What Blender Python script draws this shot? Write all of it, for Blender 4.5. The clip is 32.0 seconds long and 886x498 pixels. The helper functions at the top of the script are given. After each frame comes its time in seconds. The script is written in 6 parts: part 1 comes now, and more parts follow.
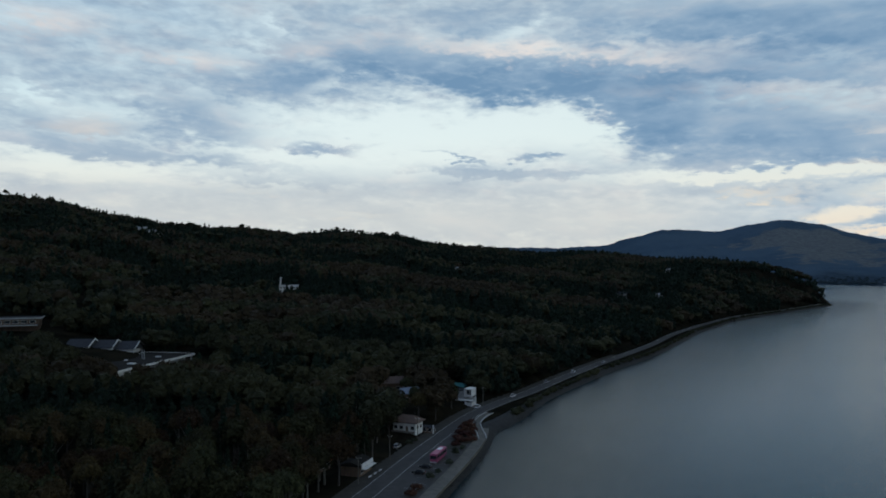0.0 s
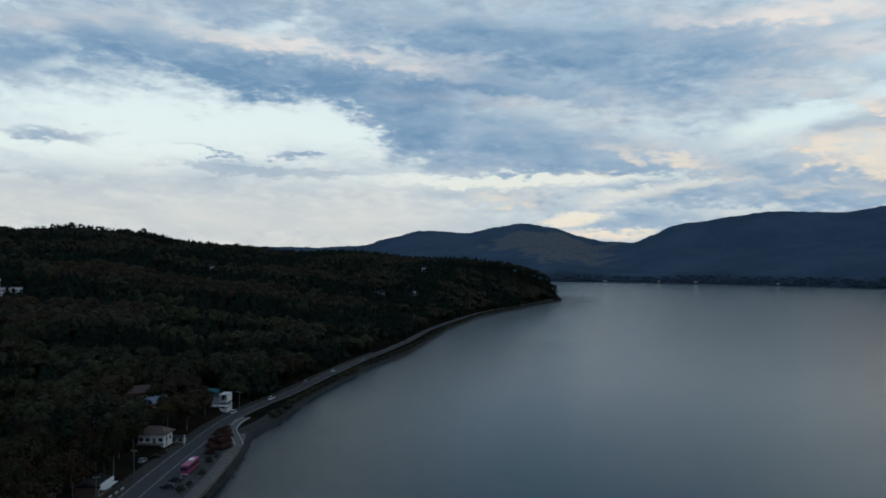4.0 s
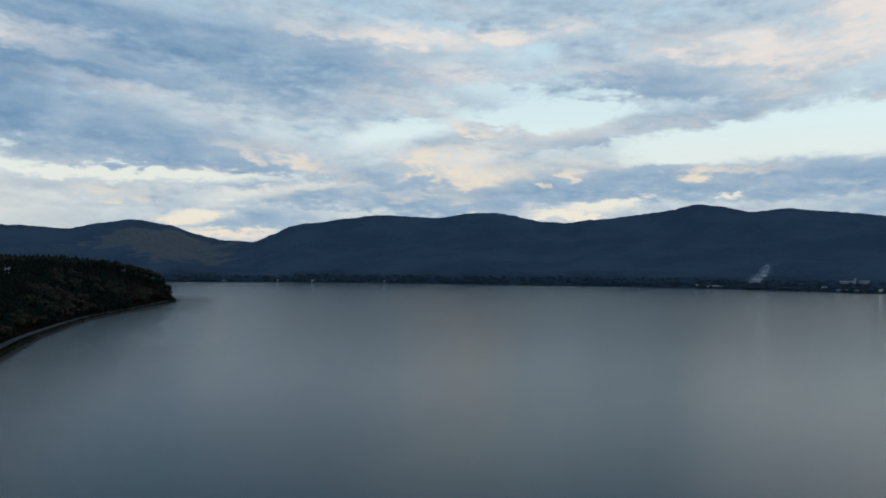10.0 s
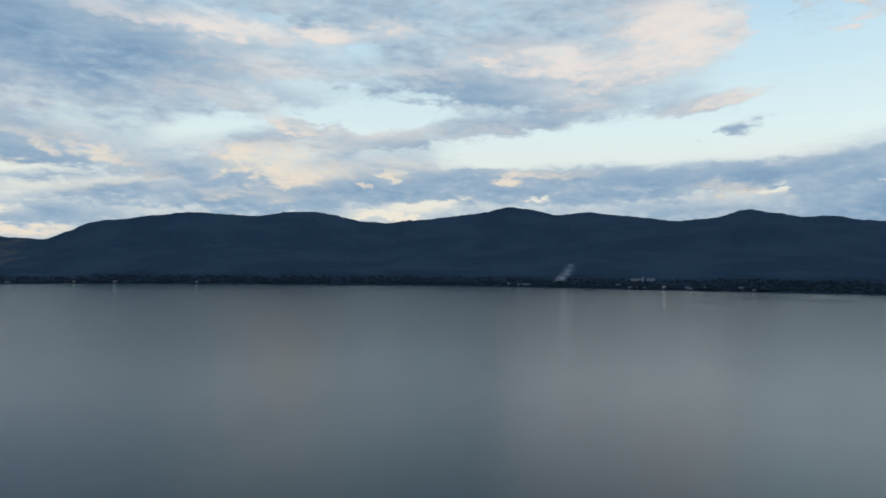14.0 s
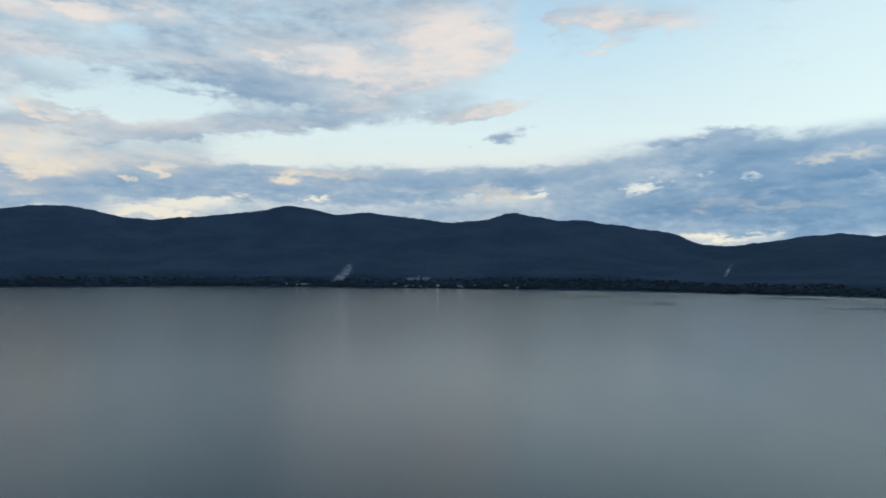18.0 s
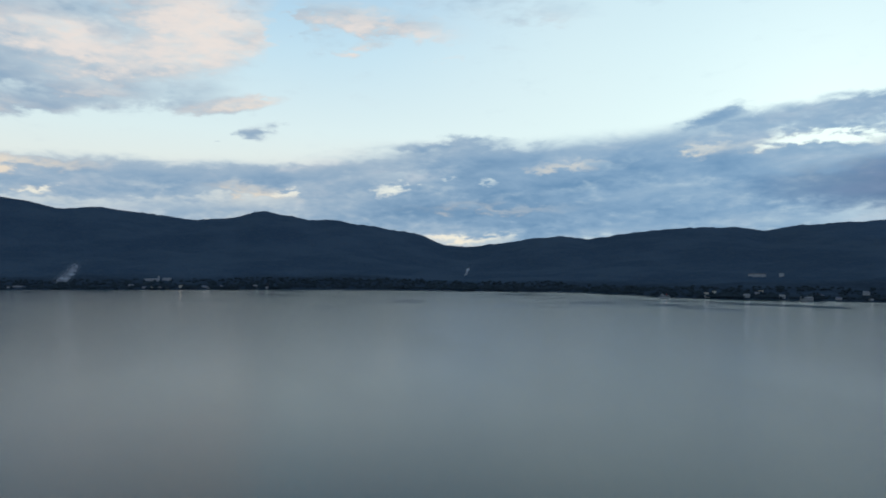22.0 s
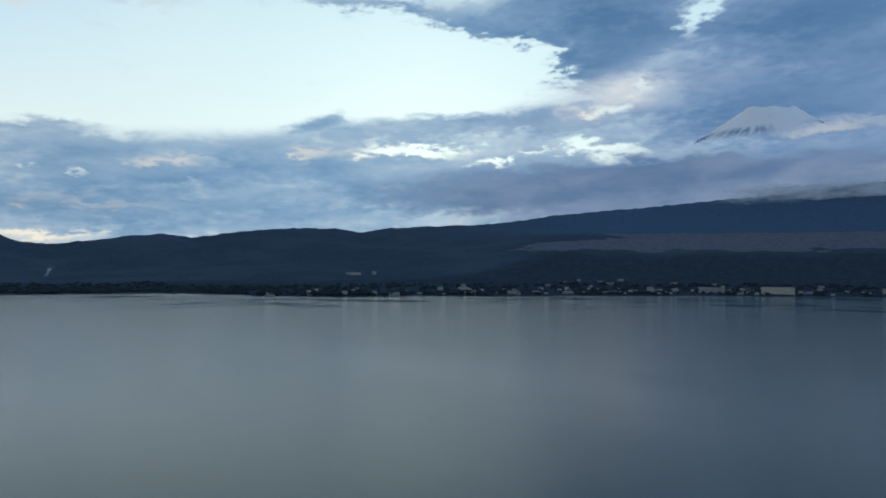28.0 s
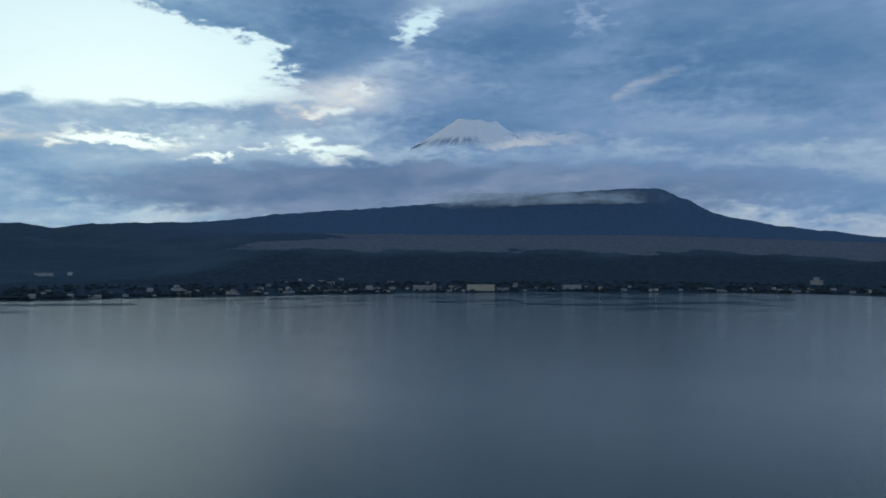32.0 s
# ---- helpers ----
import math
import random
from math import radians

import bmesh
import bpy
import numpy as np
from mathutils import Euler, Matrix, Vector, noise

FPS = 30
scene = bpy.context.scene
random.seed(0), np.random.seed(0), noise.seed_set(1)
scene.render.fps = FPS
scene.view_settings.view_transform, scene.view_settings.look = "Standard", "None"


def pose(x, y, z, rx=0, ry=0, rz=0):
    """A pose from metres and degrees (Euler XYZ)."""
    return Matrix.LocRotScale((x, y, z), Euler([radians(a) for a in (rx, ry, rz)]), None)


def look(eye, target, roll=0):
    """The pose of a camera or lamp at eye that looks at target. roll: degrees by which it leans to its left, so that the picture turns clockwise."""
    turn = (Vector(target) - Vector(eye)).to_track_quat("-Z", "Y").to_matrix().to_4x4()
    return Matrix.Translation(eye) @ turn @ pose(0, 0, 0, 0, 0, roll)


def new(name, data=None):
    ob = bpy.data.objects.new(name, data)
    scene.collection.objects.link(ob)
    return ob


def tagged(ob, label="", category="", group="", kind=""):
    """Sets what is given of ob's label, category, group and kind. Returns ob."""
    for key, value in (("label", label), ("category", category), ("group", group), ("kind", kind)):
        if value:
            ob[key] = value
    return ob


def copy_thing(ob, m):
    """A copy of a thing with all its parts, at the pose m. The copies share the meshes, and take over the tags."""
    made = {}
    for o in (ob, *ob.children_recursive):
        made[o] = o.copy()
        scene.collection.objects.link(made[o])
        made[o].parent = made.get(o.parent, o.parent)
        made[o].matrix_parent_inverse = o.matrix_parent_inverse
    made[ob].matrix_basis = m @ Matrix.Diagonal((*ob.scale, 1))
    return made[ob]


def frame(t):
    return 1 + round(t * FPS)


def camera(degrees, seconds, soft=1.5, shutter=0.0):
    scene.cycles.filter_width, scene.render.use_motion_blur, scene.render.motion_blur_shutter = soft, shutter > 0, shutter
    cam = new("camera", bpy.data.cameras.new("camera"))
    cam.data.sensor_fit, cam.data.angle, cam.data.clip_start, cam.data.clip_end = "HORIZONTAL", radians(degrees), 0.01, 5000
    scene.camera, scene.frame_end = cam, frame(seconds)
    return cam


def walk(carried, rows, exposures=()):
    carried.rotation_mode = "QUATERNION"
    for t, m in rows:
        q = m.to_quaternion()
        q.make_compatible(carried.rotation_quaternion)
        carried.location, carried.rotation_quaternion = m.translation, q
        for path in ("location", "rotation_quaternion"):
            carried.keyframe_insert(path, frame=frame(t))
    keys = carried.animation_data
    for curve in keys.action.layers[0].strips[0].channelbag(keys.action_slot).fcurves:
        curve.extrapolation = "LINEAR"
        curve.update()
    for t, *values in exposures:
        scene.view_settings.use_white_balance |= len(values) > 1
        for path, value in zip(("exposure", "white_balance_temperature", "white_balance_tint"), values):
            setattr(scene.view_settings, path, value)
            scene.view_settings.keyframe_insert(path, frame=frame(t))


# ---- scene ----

# ================= camera =================
EYE_Z = 70.0
PITCH, LEAN = 1.105, -0.119
cam = camera(63.7, 32.0, soft=1.8)
YAWS = ((0, 0.00), (0.5, 0.60), (1, 2.65), (1.5, 4.40), (2, 6.56), (2.5, 9.77), (3, 12.95), (3.5, 16.10), (4, 19.07), (4.5, 22.06), (6.5, 32.41),
        (7, 34.85), (7.5, 37.49), (8, 39.96), (8.5, 42.37), (9, 44.69), (9.5, 46.91), (10, 48.93), (10.5, 50.89), (11, 52.67),
        (11.5, 54.26), (12, 56.02), (12.5, 57.76), (13, 59.39), (13.5, 61.16), (14, 63.26), (14.5, 65.52), (16.5, 74.17), (17, 76.36),
        (17.5, 78.68), (18, 80.87), (18.5, 83.11), (19, 85.46), (19.5, 88.02), (20, 90.59), (20.5, 92.97), (21, 95.30), (21.5, 97.70),
        (22, 100.66), (22.5, 103.59), (23, 106.06), (23.5, 108.53), (24, 111.01), (24.5, 113.45), (25, 116.02), (25.5, 118.59),
        (27.5, 128.90), (28, 131.55), (28.5, 134.40), (29, 137.22), (29.5, 139.89), (30, 142.63), (30.5, 145.36), (31, 148.07),
        (31.5, 150.95), (32, 153.65))
walk(cam, [(t, pose(0, 0, EYE_Z, 90 + PITCH, LEAN, -a)) for t, a in YAWS])

# ================= world: evening sky with broken cloud =================
def lin(r, g, b):
    return tuple((c / 255 / 12.92) if c < 10 else ((c / 255 + 0.055) / 1.055) ** 2.4 for c in (r, g, b)) + (1.0,)


world = bpy.data.worlds.new("evening_sky")
scene.world = world
world.use_nodes = True
WT = world.node_tree
WT.nodes.clear()


class Graph:
    """Short ways to add nodes to one tree, in the order in which they are worked out."""

    def __init__(self, tree):
        self.tree = tree

    def put(self, sock, value):
        if isinstance(value, bpy.types.NodeSocket):
            self.tree.links.new(value, sock)
        else:
            sock.default_value = value

    def node(self, kind, operation=""):
        n = self.tree.nodes.new(kind)
        if operation:
            n.operation = operation
        return n

    def math(self, op, a, b=0.0, c=0.0, clamp=False):
        n = self.node("ShaderNodeMath", op)
        n.use_clamp = clamp
        for s, v in zip(n.inputs, (a, b, c)):
            self.put(s, v)
        return n.outputs[0]

    def step(self, x, lo, hi, a=0.0, b=1.0, smooth=True):
        n = self.node("ShaderNodeMapRange")
        n.interpolation_type = "SMOOTHSTEP" if smooth else "LINEAR"
        for i, v in enumerate((x, lo, hi, a, b)):
            self.put(n.inputs[i], v)
        return n.outputs[0]

    def mix(self, f, a, b, blend="MIX"):
        n = self.node("ShaderNodeMix")
        n.data_type, n.blend_type = "RGBA", blend
        self.put(n.inputs[0], f), self.put(n.inputs[6], a), self.put(n.inputs[7], b)
        return n.outputs[2]

    def xyz(self, x, y, z):
        n = self.node("ShaderNodeCombineXYZ")
        for s, v in zip(n.inputs, (x, y, z)):
            self.put(s, v)
        return n.outputs[0]

    def noise(self, vec, scale, detail=4.0, rough=0.55, distort=0.0):
        n = self.node("ShaderNodeTexNoise")
        if vec is not None:
            self.put(n.inputs["Vector"], vec)
        self.put(n.inputs["Scale"], scale), self.put(n.inputs["Detail"], detail)
        self.put(n.inputs["Roughness"], rough), self.put(n.inputs["Distortion"], distort)
        return n.outputs["Fac"]

    def ramp(self, f, stops):
        n = self.node("ShaderNodeValToRGB")
        e = n.color_ramp.elements
        while len(e) < len(stops):
            e.new(0.5)
        for el, (p, col) in zip(e, stops):
            el.position, el.color = p, col
        self.put(n.inputs[0], f)
        return n.outputs[0]


W = Graph(WT)
MID = 75.0                                # the middle of the turn, degrees clockwise from +y
way = W.node("ShaderNodeTexCoord").outputs["Generated"]
turned = W.node("ShaderNodeVectorRotate")
turned.rotation_type = "Z_AXIS"
W.put(turned.inputs["Vector"], way), W.put(turned.inputs["Angle"], radians(MID))
sep = W.node("ShaderNodeSeparateXYZ")
W.put(sep.inputs[0], turned.outputs[0])
AZ = W.math("MULTIPLY", W.math("ARCTAN2", sep.outputs[0], sep.outputs[1]), 180 / math.pi)
EL = W.math("MULTIPLY", W.math("ARCSINE", sep.outputs[2]), 180 / math.pi)
SLANT = W.math("MULTIPLY", W.math("ABSOLUTE", AZ), -0.013)      # the streaks sink away to both sides
# streaked cloud noise at three scales, drawn out along the horizon
broad = W.noise(W.xyz(W.math("MULTIPLY", AZ, 1 / 9), W.math("ADD", W.math("MULTIPLY", EL, 1 / 3.0), SLANT), 3.1), 1.0, 4, 0.55, 0.3)
fine = W.noise(W.xyz(W.math("MULTIPLY", AZ, 1 / 2.6), W.math("ADD", W.math("MULTIPLY", EL, 1 / 1.0), W.math("MULTIPLY", SLANT, 2.4)), 7.7), 1.0, 5, 0.56, 0.3)
grain = W.noise(W.xyz(W.math("MULTIPLY", AZ, 1 / 1.1), W.math("MULTIPLY", EL, 1 / 0.42), 1.7), 1.0, 4, 0.5, 0.3)
belly = W.noise(W.xyz(W.math("MULTIPLY", AZ, 1 / 5.0), W.math("ADD", W.math("MULTIPLY", EL, 1 / 1.5), W.math("MULTIPLY_ADD", SLANT, 2.2, 0.35)), 7.7), 1.0, 4, 0.5, 0.3)
broad, fine, grain, belly = (W.math("SUBTRACT", n, 0.5) for n in (broad, fine, grain, belly))
WARP_A = W.math("ADD", W.math("ADD", AZ, W.math("MULTIPLY", broad, 6.0)), W.math("MULTIPLY", W.math("ADD", fine, grain), 4.0))
WARP_E = W.math("ADD", W.math("ADD", EL, W.math("ADD", W.math("MULTIPLY", fine, 2.4), W.math("MULTIPLY", grain, 1.0))), W.math("MULTIPLY", broad, 1.2))
SLOPES = (-0.6, -0.3, -0.2, -0.12, -0.06, 0, 0.06, 0.12, 0.2, 0.35)


def blobs(cover, shade, lit, rows):
    """Adds soft slanted ellipses to three fields: (azimuth, elevation, half width, half height, slant, cover, shade, light)."""
    tree = bpy.data.node_groups.new("cloud_field", "ShaderNodeTree")
    names = ("turn", "height", "cover", "shade", "lit")
    for name in names:
        tree.interface.new_socket(name, in_out="INPUT", socket_type="NodeSocketFloat")
    for name in names[2:]:
        tree.interface.new_socket(name, in_out="OUTPUT", socket_type="NodeSocketFloat")
    g = Graph(tree)
    turn, height, c_sum, s_sum, l_sum = list(g.node("NodeGroupInput").outputs)[:5]
    slanted = {}
    for a, e, ra, re, k, c, s, l in rows:
        if k not in slanted:
            slanted[k] = g.xyz(turn, g.math("MULTIPLY_ADD", turn, -SLOPES[k], height) if SLOPES[k] else height, 0.0)
        n = g.node("ShaderNodeVectorMath", operation="MULTIPLY_ADD")
        low = e - SLOPES[k] * (a - MID)
        g.put(n.inputs[0], slanted[k]), g.put(n.inputs[1], (1 / ra, 1 / re, 0.0)), g.put(n.inputs[2], ((MID - a) / ra, -low / re, 0.0))
        d = g.node("ShaderNodeVectorMath", operation="LENGTH")
        g.put(d.inputs[0], n.outputs[0])
        near = g.step(d.outputs["Value"], 1.65, 0.05)
        c_sum = g.math("MULTIPLY_ADD", near, c, c_sum)
        if s:
            s_sum = g.math("MULTIPLY_ADD", near, s, s_sum)
        if l:
            l_sum = g.math("MULTIPLY_ADD", near, l, l_sum)
    out = g.node("NodeGroupOutput")
    for sock, v in zip(out.inputs, (c_sum, s_sum, l_sum)):
        g.put(sock, v)
    n = W.node("ShaderNodeGroup")
    n.node_tree = tree
    for sock, v in zip(n.inputs, (WARP_A, WARP_E, cover, shade, lit)):
        W.put(sock, v)
    return list(n.outputs)[:3]


# how thick the cloud lies, below 0 is open sky: a deck on both sides of the open evening sky
TRUE_AZ = W.math("ADD", AZ, MID)
deck = W.math("MAXIMUM", W.step(TRUE_AZ, 90, 80), W.step(W.math("SUBTRACT", TRUE_AZ, W.math("MULTIPLY", EL, 0.4)), 124, 136))
bank = W.math("MULTIPLY", W.step(W.math("MULTIPLY_ADD", TRUE_AZ, -0.085, W.math("ADD", WARP_E, 8.1)), 9.6, 7.2), W.step(TRUE_AZ, 78, 92))
cover = W.math("ADD", W.math("MULTIPLY_ADD", W.math("MAXIMUM", deck, bank), 0.85, -0.5), W.math("MULTIPLY", W.step(EL, 20, 34, 0.0, 0.5), W.math("MULTIPLY_ADD", deck, 0.6, 0.4)))
# and where its bellies are dark (below 0 thin and pale), and its flanks still lit by the low sun
shade, lit = 0.0, 0.0
# over the shore hills
cover, shade, lit = blobs(cover, shade, lit, (
    (-30.31, 11.6, 1.61, 0.77, 1, -0.7, 0, 0), (-29.9, 4.95, 2.36, 0.49, 4, 1.1, 0.3, 0), (-28.99, 16.65, 3.15, 0.82, 6, 0.3, -0.2, 0.4),
    (-27.82, 6.65, 6.76, 0.8, 4, -1.1, 0, 0), (-26.41, 9.66, 2.92, 0.56, 5, 0.5, 0, 0.4), (-25.32, 11.15, 5.53, 1.21, 3, -0.35, 0, 0),
    (-23.01, 7.92, 9.99, 0.54, 4, 1.2, 0.1, 0), (-19.1, 15.14, 3.63, 0.57, 4, 0.1, -0.2, 0.35), (-19.06, 10.33, 4, 1.44, 3, 0.9, 0.15, 0),
    (-16.21, 15.91, 2.5, 0.83, 3, -0.4, 0, 0), (-14.09, 17.86, 1.3, 0.58, 1, -0.7, 0, 0), (-14.01, 5.7, 5.92, 0.38, 5, -0.4, 0, 0.2)))
cover, shade, lit = blobs(cover, shade, lit, (
    (-10.14, 14.49, 7.05, 1.69, 7, 0.3, 0.35, 0), (-10.11, 7.79, 18.53, 1.06, 5, -0.8, 0, 0), (-9.45, 8.95, 2.81, 0.44, 5, 1.45, 0.35, 0),
    (-9.25, 13.9, 1.44, 0.53, 9, -0.5, 0, 0), (-8.38, 16.96, 6.64, 0.75, 8, 0.2, -0.3, 0.35)))
# the bright opening
cover, shade, lit = blobs(cover, shade, lit, (
    (-6.52, 3.79, 3.1, 0.34, 5, -0.5, 0, 0.4), (-3.82, 4.22, 25.36, 1.81, 5, 0.7, -0.45, 0), (-0.66, 10.51, 15.49, 2.3, 5, -1.4, 0, 0),
    (1.39, 8.42, 3.12, 0.22, 3, 1.3, 0.3, 0), (4.8, 7.29, 6.23, 0.45, 4, 1.3, 0.05, 0), (5.25, 17.76, 2.74, 0.47, 9, -0.6, 0, 0),
    (6, 15.5, 34, 5, 5, 0.1, 0.3, 0), (6.15, 14.02, 14.81, 1.2, 3, 0.5, 0.75, 0), (7.72, 8.58, 1.44, 0.28, 5, 1.39, 0.4, 0)))
# over the headland
cover, shade, lit = blobs(cover, shade, lit, (
    (9.73, 16.02, 13.23, 0.71, 3, 0.3, -0.5, 0.35), (11.91, 16.17, 11.41, 0.76, 4, 0.2, -0.45, 0.35), (11.92, 9.96, 4.07, 1.47, 2, -0.9, 0, 0),
    (13.75, 4.04, 14.7, 1.43, 5, 0.6, -0.45, 0), (14.59, 14.39, 14.64, 0.95, 3, 0.4, 0.55, 0), (15.79, 11.3, 3.25, 1.67, 1, 1.2, 0.45, 0),
    (20, 14, 14, 4.5, 5, 0.1, 0.25, 0), (20.75, 17.44, 8.77, 1.41, 3, 0.3, 0.35, 0), (23.06, 8.99, 9.22, 1.84, 3, 1, 0.35, 0),
    (24.14, 5.23, 2.72, 0.5, 5, 0.1, -0.2, 0.7), (24.23, 12.34, 8.68, 0.72, 3, 0.2, -0.25, 0.25), (24.56, 5.05, 2.63, 0.45, 4, 0.2, -0.2, 0.9)))
cover, shade, lit = blobs(cover, shade, lit, (
    (25.04, 8.82, 11.79, 1.25, 4, 0.7, 0.25, 0), (25.05, 6.49, 12.52, 0.51, 5, -1.2, 0, 0), (26.06, 6.66, 7.68, 0.49, 5, -1.1, 0, 0),
    (29.76, 3.58, 2.35, 0.44, 6, -1.1, 0, 0.5), (30.22, 3.63, 1.81, 0.58, 8, -1.2, 0, 0.3), (30.89, 6.79, 3.57, 0.39, 5, 0.4, 0, 0.5),
    (31.79, 15.18, 11.47, 2.52, 3, 0.4, 0.35, 0)))
# over the first mountain
cover, shade, lit = blobs(cover, shade, lit, (
    (32.21, 2.36, 3.54, 0.34, 5, -1, 0, 0.5), (32.66, 7.38, 5.7, 0.57, 4, 0.4, 0.35, 0), (34.4, 3.37, 3.47, 0.55, 6, 0.8, 0.3, 0),
    (36.13, 5.54, 5.32, 0.44, 7, -1.2, 0, 0.4), (37.41, 7.9, 4.91, 0.64, 1, 0.5, -0.2, 0.65), (38.71, 18.23, 5.43, 0.56, 3, 0.2, -0.2, 0.25),
    (38.83, 15.8, 7.27, 2.13, 4, 0.4, 0.35, 0)))
# past the first mountain
cover, shade, lit = blobs(cover, shade, lit, (
    (43.14, 4.84, 9.87, 0.76, 4, 1, 0.4, 0), (44.72, 6.46, 4.88, 0.52, 4, 0.6, 0.2, 0), (45.21, 10.92, 3.5, 0.88, 8, -0.6, 0, 0),
    (45.51, 10.27, 4.83, 0.82, 8, -1.15, 0, 0), (45.53, 13.01, 4.59, 0.72, 3, 0.2, -0.3, 0.35), (45.94, 17.35, 4.94, 0.93, 4, 0.3, -0.4, 0.45),
    (46.56, 17.47, 4.49, 0.75, 3, 0.3, -0.3, 0.4), (47.9, 5.2, 11.58, 0.81, 5, 0.8, 0.2, 0), (47.91, 15.04, 4.9, 1.02, 3, 0.3, -0.3, 0.4),
    (48.79, 5.36, 4.59, 0.5, 5, 0.2, -0.3, 0.45)))
# over the long ridge
cover, shade, lit = blobs(cover, shade, lit, (
    (50.14, 18.48, 3.05, 0.51, 4, -0.5, 0, 0), (50.29, 8.16, 4.23, 1.26, 4, 0.6, -0.2, 0.7), (50.56, 7.73, 3.91, 1.32, 2, 0.6, -0.3, 0.85),
    (50.78, 7.65, 3.37, 0.91, 2, 0.4, -0.3, 0.8), (51.36, 10.68, 2.41, 0.77, 2, 0.6, -0.3, 0.7), (51.44, 10.63, 1.72, 0.69, 2, 0.7, -0.2, 0.7),
    (51.72, 11.79, 2.03, 0.77, 6, -0.7, 0, 0), (52.32, 13.38, 4.48, 0.53, 3, -0.35, 0, 0), (53.63, 17.66, 2.36, 0.61, 3, 0.4, -0.4, 0.6),
    (53.83, 17.6, 2.8, 0.72, 5, 0.4, -0.3, 0.55), (55.1, 11.2, 0.88, 0.36, 9, 1.3, 0.2, 0), (56.19, 16.38, 2.9, 0.66, 7, -0.65, 0, 0)))
cover, shade, lit = blobs(cover, shade, lit, (
    (57.16, 11.54, 5.01, 0.76, 6, -0.8, 0, 0), (57.63, 11.53, 4.94, 1.39, 5, -1.2, 0, 0), (58.09, 11.39, 4.09, 1.06, 5, -1.1, 0, 0),
    (58.5, 6.7, 0.72, 0.56, 6, 0.5, -0.3, 1.3), (58.62, 3.71, 2.8, 0.38, 3, -1.1, 0, 0.5), (58.68, 6.66, 0.61, 0.51, 4, 0.6, -0.3, 1.3),
    (58.9, 3.57, 2.92, 0.27, 5, -1.2, 0, 0.4), (59.05, 7.62, 4.45, 0.85, 6, 0.5, -0.2, 0.5), (59.71, 18.52, 1.81, 0.46, 2, 0.3, -0.3, 0.5)))
# above the long ridge
cover, shade, lit = blobs(cover, shade, lit, (
    (60.27, 9.7, 8.69, 0.47, 6, 1, -0.05, 0.2), (60.56, 10.45, 12.38, 0.48, 6, 0.9, -0.05, 0.2), (61.03, 4.45, 2.23, 0.5, 5, -1.3, 0, 0.4),
    (62.28, 15.03, 2.73, 0.59, 3, 0.3, -0.3, 0.4), (63, 4.86, 2.41, 0.36, 7, -1, 0, 0.3), (64.03, 14.28, 6.64, 0.93, 6, 0.5, 0.15, 0),
    (64.53, 6.12, 9.75, 0.99, 5, 0.9, 0.25, 0), (65.75, 13.91, 5.75, 0.85, 4, 0.5, 0.2, 0), (66.06, 13.14, 5.5, 0.7, 3, 0.5, 0.2, 0),
    (67.84, 8.85, 4.57, 1.19, 6, -1.15, 0, 0), (67.86, 10.77, 5.29, 0.34, 5, 0.8, -0.1, 0.35), (68.95, 15.83, 3.82, 1.05, 4, 0.3, -0.2, 0.4)))
cover, shade, lit = blobs(cover, shade, lit, (
    (70.09, 7.07, 3.85, 0.48, 5, 0.4, -0.2, 0.55), (70.31, 16.18, 4.53, 1.44, 4, 0.5, -0.3, 0.65), (70.34, 6.96, 3.63, 0.49, 5, 0.3, -0.2, 0.5),
    (70.34, 6.2, 31.72, 1.08, 5, 1.1, 0.3, 0), (71.02, 5.17, 1.15, 0.28, 5, -1.2, 0, 0.3), (71.09, 5.12, 1.34, 0.24, 4, -0.9, 0, 0.2),
    (73.5, 15.75, 3.31, 1.02, 4, 0.4, -0.3, 0.5)))
# over the smoke
cover, shade, lit = blobs(cover, shade, lit, (
    (74.87, 12.27, 2.04, 0.48, 4, 0.8, -0.2, 0.5), (76.7, 9.35, 14.97, 1.42, 6, -1.2, 0, 0), (78.51, 14.83, 5.39, 1.12, 7, 0.7, -0.35, 0.8),
    (80.21, 5.97, 9.04, 0.91, 6, 1, 0.3, 0), (81.02, 15.4, 5.35, 1.67, 8, 0.7, -0.35, 0.75), (81.35, 9.25, 9.63, 1.61, 5, -1.2, 0, 0),
    (81.67, 17.69, 4.93, 2.15, 4, 0.7, -0.45, 0.9), (83.9, 11.94, 4.48, 0.49, 8, 1.2, -0.3, 0.65)))
# past the smoke
cover, shade, lit = blobs(cover, shade, lit, (
    (84.33, 5.57, 2.64, 0.49, 5, 0.2, -0.2, 0.7), (84.35, 19.29, 0.85, 1.23, 0, -0.3, 0, 0), (85.31, 9.87, 1.84, 0.71, 8, 1.39, 0.1, 0),
    (85.37, 16.89, 2.77, 1.1, 3, 0.6, -0.3, 0.7), (85.65, 9.89, 2.37, 0.7, 7, 1.51, 0.2, 0), (85.68, 12.36, 3.34, 0.46, 7, 0.9, -0.3, 0.6),
    (86.31, 5.16, 2.33, 0.44, 4, 0.2, -0.2, 0.5), (87.81, 5.33, 0.89, 0.27, 5, -1.2, 0, 0.3), (88.06, 17.64, 1.28, 2.45, 5, -1.4, 0, 0),
    (89.52, 7.25, 6.73, 0.74, 6, 1.1, 0.2, 0)))
